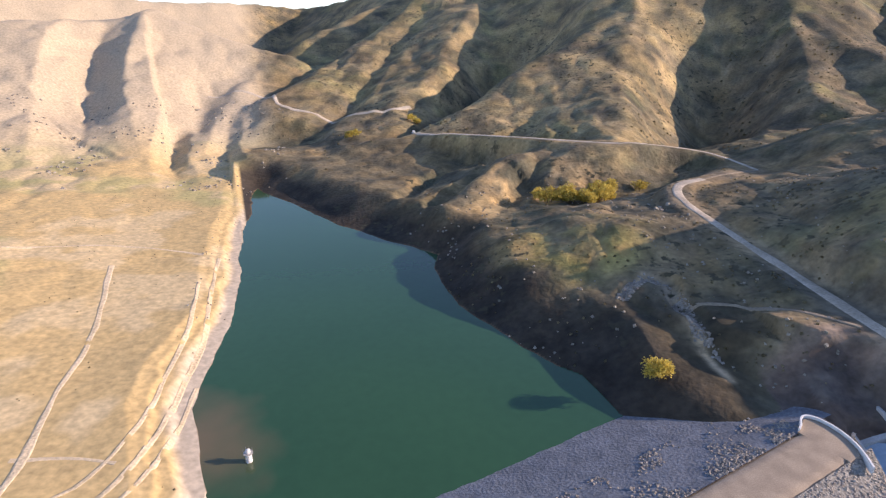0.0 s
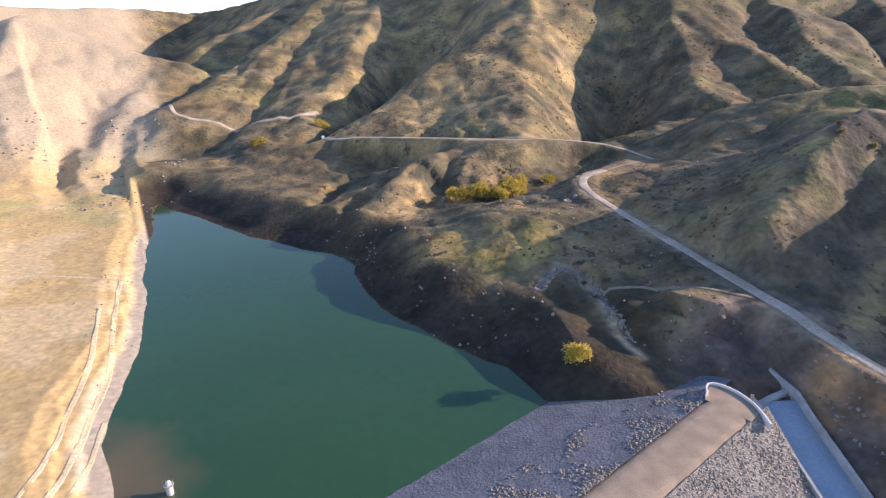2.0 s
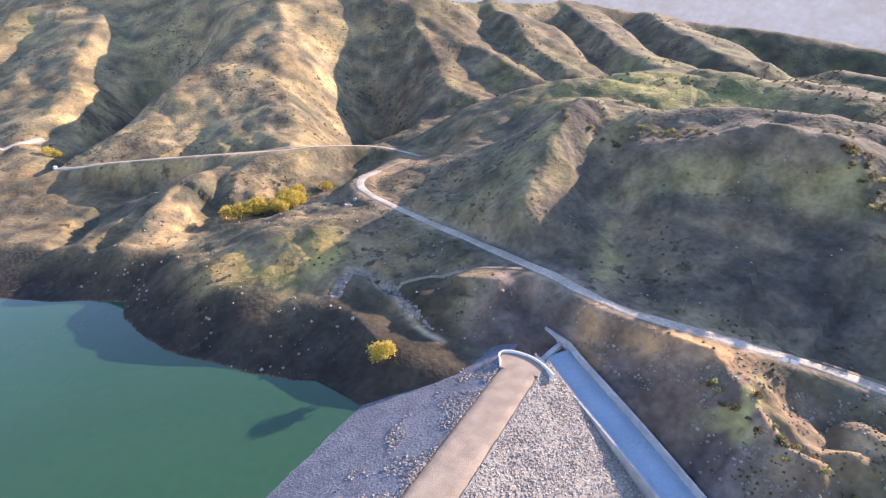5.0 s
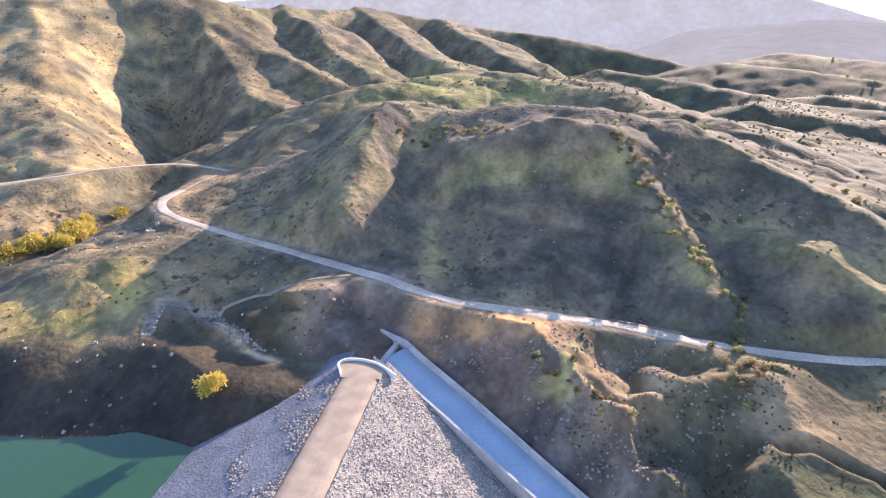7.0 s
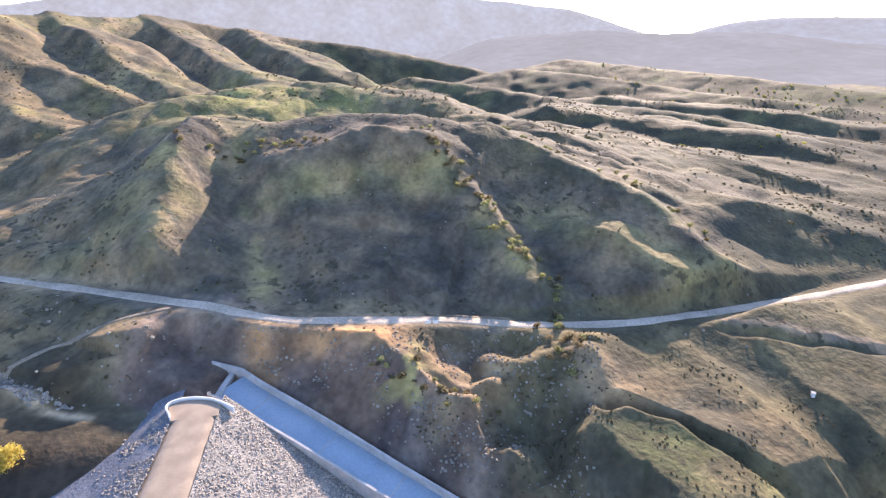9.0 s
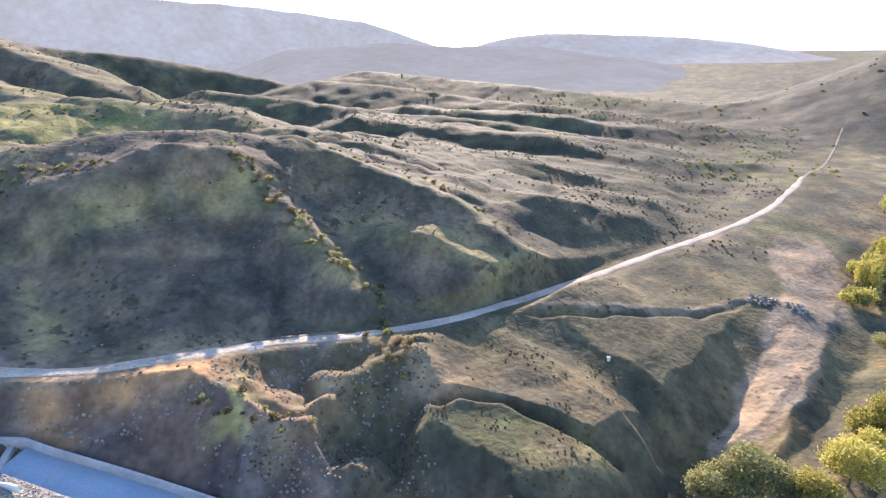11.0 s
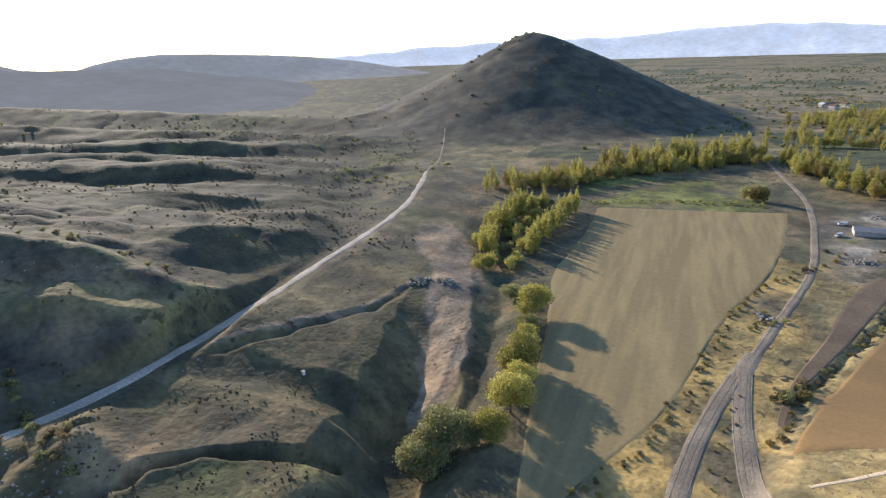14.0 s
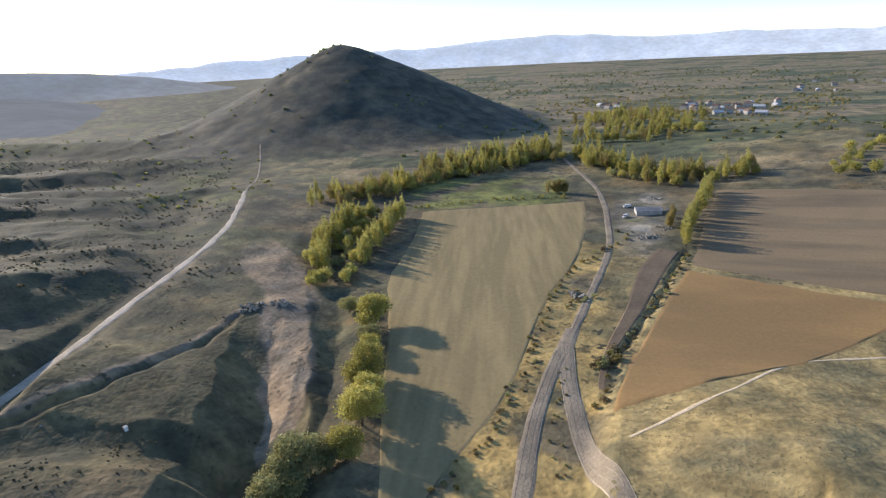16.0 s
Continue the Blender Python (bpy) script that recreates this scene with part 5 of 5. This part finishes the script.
plant(SHRUB[:2], along_line(((80.5, 158), (82, 150), (83, 143), (82, 134)), 24, 3.0, 40), 41, 0.5, 1.1)
plant(SHRUB[:2], along_line(((60, 128), (66, 124), (72, 121)), 22, 3.0, 42), 43, 0.4, 0.9)


def tufts(name, places, material, label, seed):
    """Countless small bushes and tussocks as one mesh. places: x, y, z, size."""
    r = np.random.RandomState(seed)
    p = np.array(places)
    n = 9
    c = np.repeat(p[:, :3], n, axis=0)
    s = np.repeat(p[:, 3], n)[:, None]
    d = r.normal(size=(len(c), 3))
    d[:, 2] = np.abs(d[:, 2]) * 0.8
    d /= np.linalg.norm(d, axis=1)[:, None]
    c = c + d * s * 0.55
    u = np.cross(d, r.normal(size=d.shape))
    u /= np.linalg.norm(u, axis=1)[:, None]
    v = np.cross(d, u)
    k = s * r.uniform(0.45, 0.8, (len(c), 1))
    quad = np.stack([c - u * k, c - v * k, c + u * k, c + v * k], 1)
    me = bpy.data.meshes.new(name)
    me.from_pydata(quad.reshape(-1, 3).tolist(), [], np.arange(len(c) * 4).reshape(-1, 4).tolist())
    me.materials.append(material)
    return tagged(new(name, me), label, "scrub", kind="stuff")


def scatter(count, bear, reach, seed, size, patch=20.0, least=0.0, lowest=-40.0, keep=None):
    r = np.random.RandomState(seed)
    b = np.radians(r.uniform(*bear, count))
    q = np.sqrt(r.uniform(reach[0] ** 2, reach[1] ** 2, count))
    x, y = q * np.sin(b), q * np.cos(b)
    ok = rough(x, y, patch, 3, seed) + 0.15 * r.normal(size=count) > least
    ok &= ~shore_run(x, y)[0]
    for path, gap in ((ROAD, 4.5), (FAR_ROAD, 4.0), (SPILL, 8.0)):
        ok &= nearest(x, y, path)[0] > gap
    s, up = dam_frame(x, y)
    ok &= ~((s > -8) & (np.abs(up) < 40))
    if keep is not None:
        ok &= keep(np.degrees(b), q)
    x, y = x[ok], y[ok]
    z = height(x[:, None], y[:, None])[:, 0]
    ok = z > max(lowest, -45)
    k = r.uniform(*size, len(x))
    return np.column_stack([x, y, z - 0.1 * k, k])[ok]


tufts("scrub", scatter(5200, (-2, 62), (140, 330), 61, (0.2, 0.7), 14, 0.24), SCRUB, "dark thorny scrub dotted over the hillsides", 1)
tufts("scrub", scatter(4600, (48, 118), (150, 420), 62, (0.2, 0.7), 15, 0.28), SCRUB, "dark thorny scrub dotted over the hillsides", 2)
tufts("scrub", scatter(3000, (-12, 40), (330, 620), 63, (0.4, 1.1), 25, 0.24), SCRUB, "dark thorny scrub dotted over the hillsides", 3)
tufts("scrub", scatter(4200, (60, 118), (95, 160), 64, (0.15, 0.5), 8, 0.14), SCRUB, "dark thorny scrub on the terraces", 4)
tufts("dry_tussocks", scatter(1500, (160, 190), (105, 170), 65, (0.08, 0.24), 12, 0.08), SCRUB, "dry tussocks scattered over pale grass", 5)
tufts("dry_tussocks", scatter(900, (-46, -22), (90, 330), 66, (0.12, 0.35), 14, 0.2), SCRUB, "dry tussocks on the pale bench", 6)
tufts("far_trees", scatter(5200, (124, 190), (600, 2600), 67, (2.0, 5.0), 130, 0.1), LEAF_DARK, "distant trees and hedges of the plain", 7)
tufts("far_trees", scatter(1100, (150, 176), (720, 1400), 68, (2.0, 4.5), 90, 0.02), LEAF_GOLD, "distant golden trees round the village", 8)
tufts("far_trees", scatter(1100, (84, 126), (430, 1200), 69, (1.0, 3.0), 70, 0.12), LEAF_WILLOW, "distant yellow-green trees up the side valley", 9)
tufts("scrub", scatter(9000, (60, 120), (280, 760), 75, (0.4, 1.3), 34, 0.12), SCRUB, "dark scrub dotted over the side valley", 10)
tufts("scrub", scatter(5000, (20, 66), (380, 900), 76, (0.5, 1.5), 40, 0.16), SCRUB, "dark scrub on the high slopes", 11)


def near_line(nodes, most):
    """Keeps places within a distance of a line of (bearing, reach)."""
    pts = flatline(*nodes)
    return lambda b, q: nearest(q * np.sin(np.radians(b)), q * np.cos(np.radians(b)), pts)[0] < most


stones("scar_rocks", scatter(15000, (18, 33), (136, 184), 77, (0.12, 0.5), 5, 0.0, keep=near_line(((19.5, 168), (21.4, 179), (23.5, 176), (26.7, 160), (28.6, 149), (31, 140)), 2.0)), STONE, label="pale broken rock along the eroded scar", category="rocks", seed=9)
stones("scattered_rocks", scatter(2600, (46, 86), (98, 150), 78, (0.1, 0.45), 7, 0.08), ROCK, label="rocks on the torn bank above the spillway", category="rocks", seed=10)
stones("scattered_rocks", scatter(1500, (-4, 40), (140, 290), 71, (0.15, 0.55), 15, 0.1), ROCK, label="pale rocks scattered on the dark bank", category="rocks", seed=5)
stones("scattered_rocks", scatter(700, (44, 100), (140, 320), 72, (0.15, 0.5), 18, 0.15), ROCK, label="pale rocks scattered on the hillside", category="rocks", seed=6)
stones("scattered_rocks", scatter(1500, (-38, -15), (330, 520), 73, (0.25, 1.1), 22, 0.25), ROCK, label="broken pale rocks below the bare hill", category="rocks", seed=7)
stones("shore_rocks", scatter(900, (-45, -21), (95, 330), 74, (0.1, 0.4), 10, 0.0, keep=lambda b, q: np.abs(nearest(q * np.sin(np.radians(b)), q * np.cos(np.radians(b)), np.column_stack([SHORE[5:11], np.zeros(6)]))[0] - 10) < 5), ROCK, label="rocks along the eroded shore edge", category="rocks", seed=8)

# ---- small things ----


def box(bm, x0, y0, z0, x1, y1, z1, soft=0.0):
    made = bmesh.ops.create_cube(bm, size=1.0)["verts"]
    bmesh.ops.scale(bm, vec=(x1 - x0, y1 - y0, z1 - z0), verts=made)
    bmesh.ops.translate(bm, vec=((x0 + x1) / 2, (y0 + y1) / 2, (z0 + z1) / 2), verts=made)
    if soft:
        edges = list({e for v in made for e in v.link_edges})
        bmesh.ops.bevel(bm, geom=edges, offset=soft, segments=2, affect="EDGES")


def drum(bm, r0, r1, z0, z1, sides=16, x=0.0, y=0.0):
    made = bmesh.ops.create_cone(bm, cap_ends=True, segments=sides, radius1=r0, radius2=r1, depth=z1 - z0)["verts"]
    bmesh.ops.translate(bm, vec=(x, y, (z0 + z1) / 2), verts=made)


def box_part(name, size, material, parent, label="", soft=0.0):
    bm = bmesh.new()
    box(bm, *size, soft)
    return part(name, bm, material, parent, label)


# intake tower in the lake
tx, ty = at(-23.2, 108)
tower = tagged(thing("intake_tower", tx, ty, WATER), "small white intake tower standing in the lake", "tower")
bm = bmesh.new()
drum(bm, 0.75, 0.7, -8, 2.2)
part("shaft", bm, WHITE, tower)
bm = bmesh.new()
drum(bm, 1.05, 1.05, 2.2, 2.4)
platform = part("platform", bm, CONCRETE, tower)
bm = bmesh.new()
drum(bm, 0.55, 0.5, 2.4, 3.1, 12)
drum(bm, 0.5, 0.1, 3.1, 3.4, 12)
part("hood", bm, WHITE, tower)
for k in range(8):
    bm = bmesh.new()
    drum(bm, 0.03, 0.03, 2.4, 3.3, 6, 0.98 * math.cos(k * 0.785), 0.98 * math.sin(k * 0.785))
    part("rail_post", bm, STEEL, platform)

# white van on the far road
vx, vy = at(-3.0, 398)
van = tagged(thing("van", vx, vy, ground_at(vx, vy) + 0.15, 100), "white van parked at the road's bend", "van")
bm = bmesh.new()
box(bm, -2.4, -0.95, 0.4, 1.5, 0.95, 2.1, 0.15)
box(bm, 1.3, -0.95, 0.4, 2.5, 0.95, 1.3, 0.15)
part("body", bm, WHITE, van)
box_part("windscreen", (1.45, -0.8, 1.3, 1.6, 0.8, 1.95), GLASS_DARK, van)
for sy in (-0.97, 0.95):
    box_part("side_window", (0.3, sy, 1.3, 1.2, sy + 0.02, 1.9), GLASS_DARK, van)
for wx in (-1.5, 1.6):
    for wy in (-0.95, 0.75):
        bm = bmesh.new()
        drum(bm, 0.36, 0.36, -0.1, 0.1, 14)
        bmesh.ops.rotate(bm, matrix=Matrix.Rotation(math.pi / 2, 3, "X"), verts=bm.verts)
        bmesh.ops.translate(bm, vec=(wx, wy + 0.1, 0.36), verts=bm.verts)
        wheel = part("wheel", bm, RUBBER, van)
        bm = bmesh.new()
        drum(bm, 0.2, 0.17, -0.12, 0.12, 10)
        bmesh.ops.rotate(bm, matrix=Matrix.Rotation(math.pi / 2, 3, "X"), verts=bm.verts)
        bmesh.ops.translate(bm, vec=(wx, wy + 0.1, 0.36), verts=bm.verts)
        part("hub", bm, STEEL, wheel)

# markers
mx, my = at(106.0, 163)
post = tagged(thing("boundary_marker", mx, my, ground_at(mx, my)), "white concrete marker block on the terrace edge", "marker")
box_part("block", (-0.55, -0.45, -0.3, 0.55, 0.45, 1.0), WHITE, post, soft=0.08)
box_part("cap", (-0.65, -0.55, 1.0, 0.65, 0.55, 1.15), CONCRETE, post, soft=0.03)
for b, q in ((66.3, 146.5), (67.2, 147)):
    mx, my = at(b, q)
    sign = tagged(thing("roadside_sign", mx, my, ground_at(mx, my), -b), "plain white sign board on two posts by the road", "sign", group="roadside signs")
    box_part("board", (-0.9, -0.04, 1.0, 0.9, 0.04, 2.1), WHITE, sign, soft=0.02)
    for sx in (-0.7, 0.6):
        box_part("post", (sx, -0.05, -0.4, sx + 0.1, 0.05, 1.0), STEEL, sign)

# pale shed and hut beside the track
bx, by = at(161.1, 384)
shed = tagged(thing("farm_shed", bx, by, ground_at(bx, by), 30), "low farm shed with pale sheet roof", "shed")
for size in ((-8, -5, -0.3, 8, -4.75, 3), (-8, 4.75, -0.3, 8, 5, 3), (-8, -4.75, -0.3, -7.75, 4.75, 3), (7.75, -4.75, -0.3, 8, 4.75, 3)):
    box_part("wall", size, PALE_WALL, shed)
bm = bmesh.new()
for sgn in (-1, 1):
    vs = [bm.verts.new(v) for v in ((-8.5, sgn * 5.6, 2.8), (8.5, sgn * 5.6, 2.8), (8.5, 0, 4.4), (-8.5, 0, 4.4))]
    bm.faces.new(vs)
bmesh.ops.solidify(bm, geom=bm.faces[:], thickness=0.12)
part("roof", bm, SHEET, shed)
shed_door = box_part("door", (-1.5, -5.06, 0, 1.5, -5.0, 2.6), TILE, shed)
box_part("handle", (1.1, -5.14, 1.0, 1.2, -5.06, 1.3), STEEL, shed_door)
for wx in (-5.5, 4.0):
    pane = box_part("window", (wx, -5.05, 1.2, wx + 1.5, -5.0, 2.2), GLASS_DARK, shed)
    box_part("sill", (wx - 0.1, -5.2, 1.08, wx + 1.6, -5.0, 1.2), CONCRETE, pane)


def house(name, wide, deep, high, roof, label):
    ob = tagged(thing(name), label, "house", group="village houses")
    bm = bmesh.new()
    box(bm, -wide / 2, -deep / 2, -0.5, wide / 2, deep / 2, high)
    part("wall", bm, WALL, ob)
    bm = bmesh.new()
    e, w2, d2 = 0.5, wide / 2 + 0.5, deep / 2 + 0.5
    a = [bm.verts.new(v) for v in ((-w2, -d2, high), (w2, -d2, high), (w2, d2, high), (-w2, d2, high), (-w2, 0, high + deep * 0.3), (w2, 0, high + deep * 0.3))]
    for f in ((0, 1, 5, 4), (2, 3, 4, 5), (0, 4, 3), (1, 2, 5), (0, 3, 2, 1)):
        bm.faces.new([a[i] for i in f])
    part("roof", bm, roof, ob)
    box_part("door", (-0.6, -deep / 2 - 0.06, 0, 0.5, -deep / 2, 2.1), BARK, ob)
    for wx in (-wide * 0.36, wide * 0.22):
        box_part("window", (wx, -deep / 2 - 0.05, 1.1, wx + 1.3, -deep / 2, 2.3), GLASS_DARK, ob)
        box_part("window", (wx, deep / 2, 1.1, wx + 1.3, deep / 2 + 0.05, 2.3), GLASS_DARK, ob)
    bm = bmesh.new()
    box(bm, wide * 0.2, -0.4, high, wide * 0.2 + 0.8, 0.4, high + deep * 0.3 + 0.9)
    part("chimney", bm, WALL, ob)
    return ob


HOUSES = [
    house("village_house", 11, 8, 5.5, TILE, "plastered village house with red tile roof"),
    house("village_house", 14, 9, 3.5, SHEET, "long plastered house with pale sheet roof"),
    house("village_house", 9, 8, 6.5, TILE, "tall plastered village house with tiled roof"),
]
spots = []
rv = random.Random(12)
for k in range(46):
    b, q = (rv.uniform(163.5, 171), rv.uniform(980, 1180)) if k < 30 else (rv.uniform(156, 160), rv.uniform(1050, 1180)) if k < 36 else (rv.uniform(172, 180), rv.uniform(1400, 1750))
    spots.append(at(b, q))
plant(HOUSES, spots, 51, 0.8, 1.2)
for b, q, turn in ((159.1, 398, 40), (159.0, 374, 75)):
    px, py = at(b, q)
    copy_thing(van, pose(px, py, ground_at(px, py) + 0.1, 0, 0, turn))["label"] = "white van parked on the yard by the ruins"

# rubble heaps
for b, q, wide, count, label, seed in (
    (154.4, 246, 4.0, 26, "heap of pale rubble beside the track", 1),
    (119.6, 247, 6.0, 40, "heap of broken pale stone at the ditch end", 2),
    (122.6, 248, 5.0, 30, "heap of broken pale stone on the spoil strip", 3),
    (161.2, 334, 6.0, 30, "heap of pale rubble near the shed", 4),
    (162.6, 352, 6.0, 24, "spread of broken concrete on the yard", 6),
    (161.6, 420, 6.0, 18, "pale stones beyond the shed", 7),
    (21.8, 236, 3.5, 16, "pile of pale stones above the road bend", 5),
):
    hx, hy = at(b, q)
    heap = tagged(thing("rubble_heap", hx, hy, ground_at(hx, hy)), label, "rubble", group="rubble heaps")
    rr = random.Random(seed)
    for k in range(count):
        d, a = wide * rr.random() ** 0.7, rr.uniform(0, 6.28)
        size = rr.uniform(0.3, 0.9)
        bm = bmesh.new()
        vs = [bm.verts.new(v * size) for v in rock_points(rr.randrange(99))]
        for f in BLOCK_FACES:
            bm.faces.new([vs[i] for i in f])
        stone = part("stone", bm, ROCK, heap)
        gx, gy = d * math.cos(a), d * math.sin(a)
        stone.matrix_basis = pose(gx, gy, ground_at(hx + gx, hy + gy) - heap.location.z + 0.5 * (1 - d / wide) + 0.1, rr.uniform(-30, 30), rr.uniform(-30, 30), rr.uniform(0, 360))
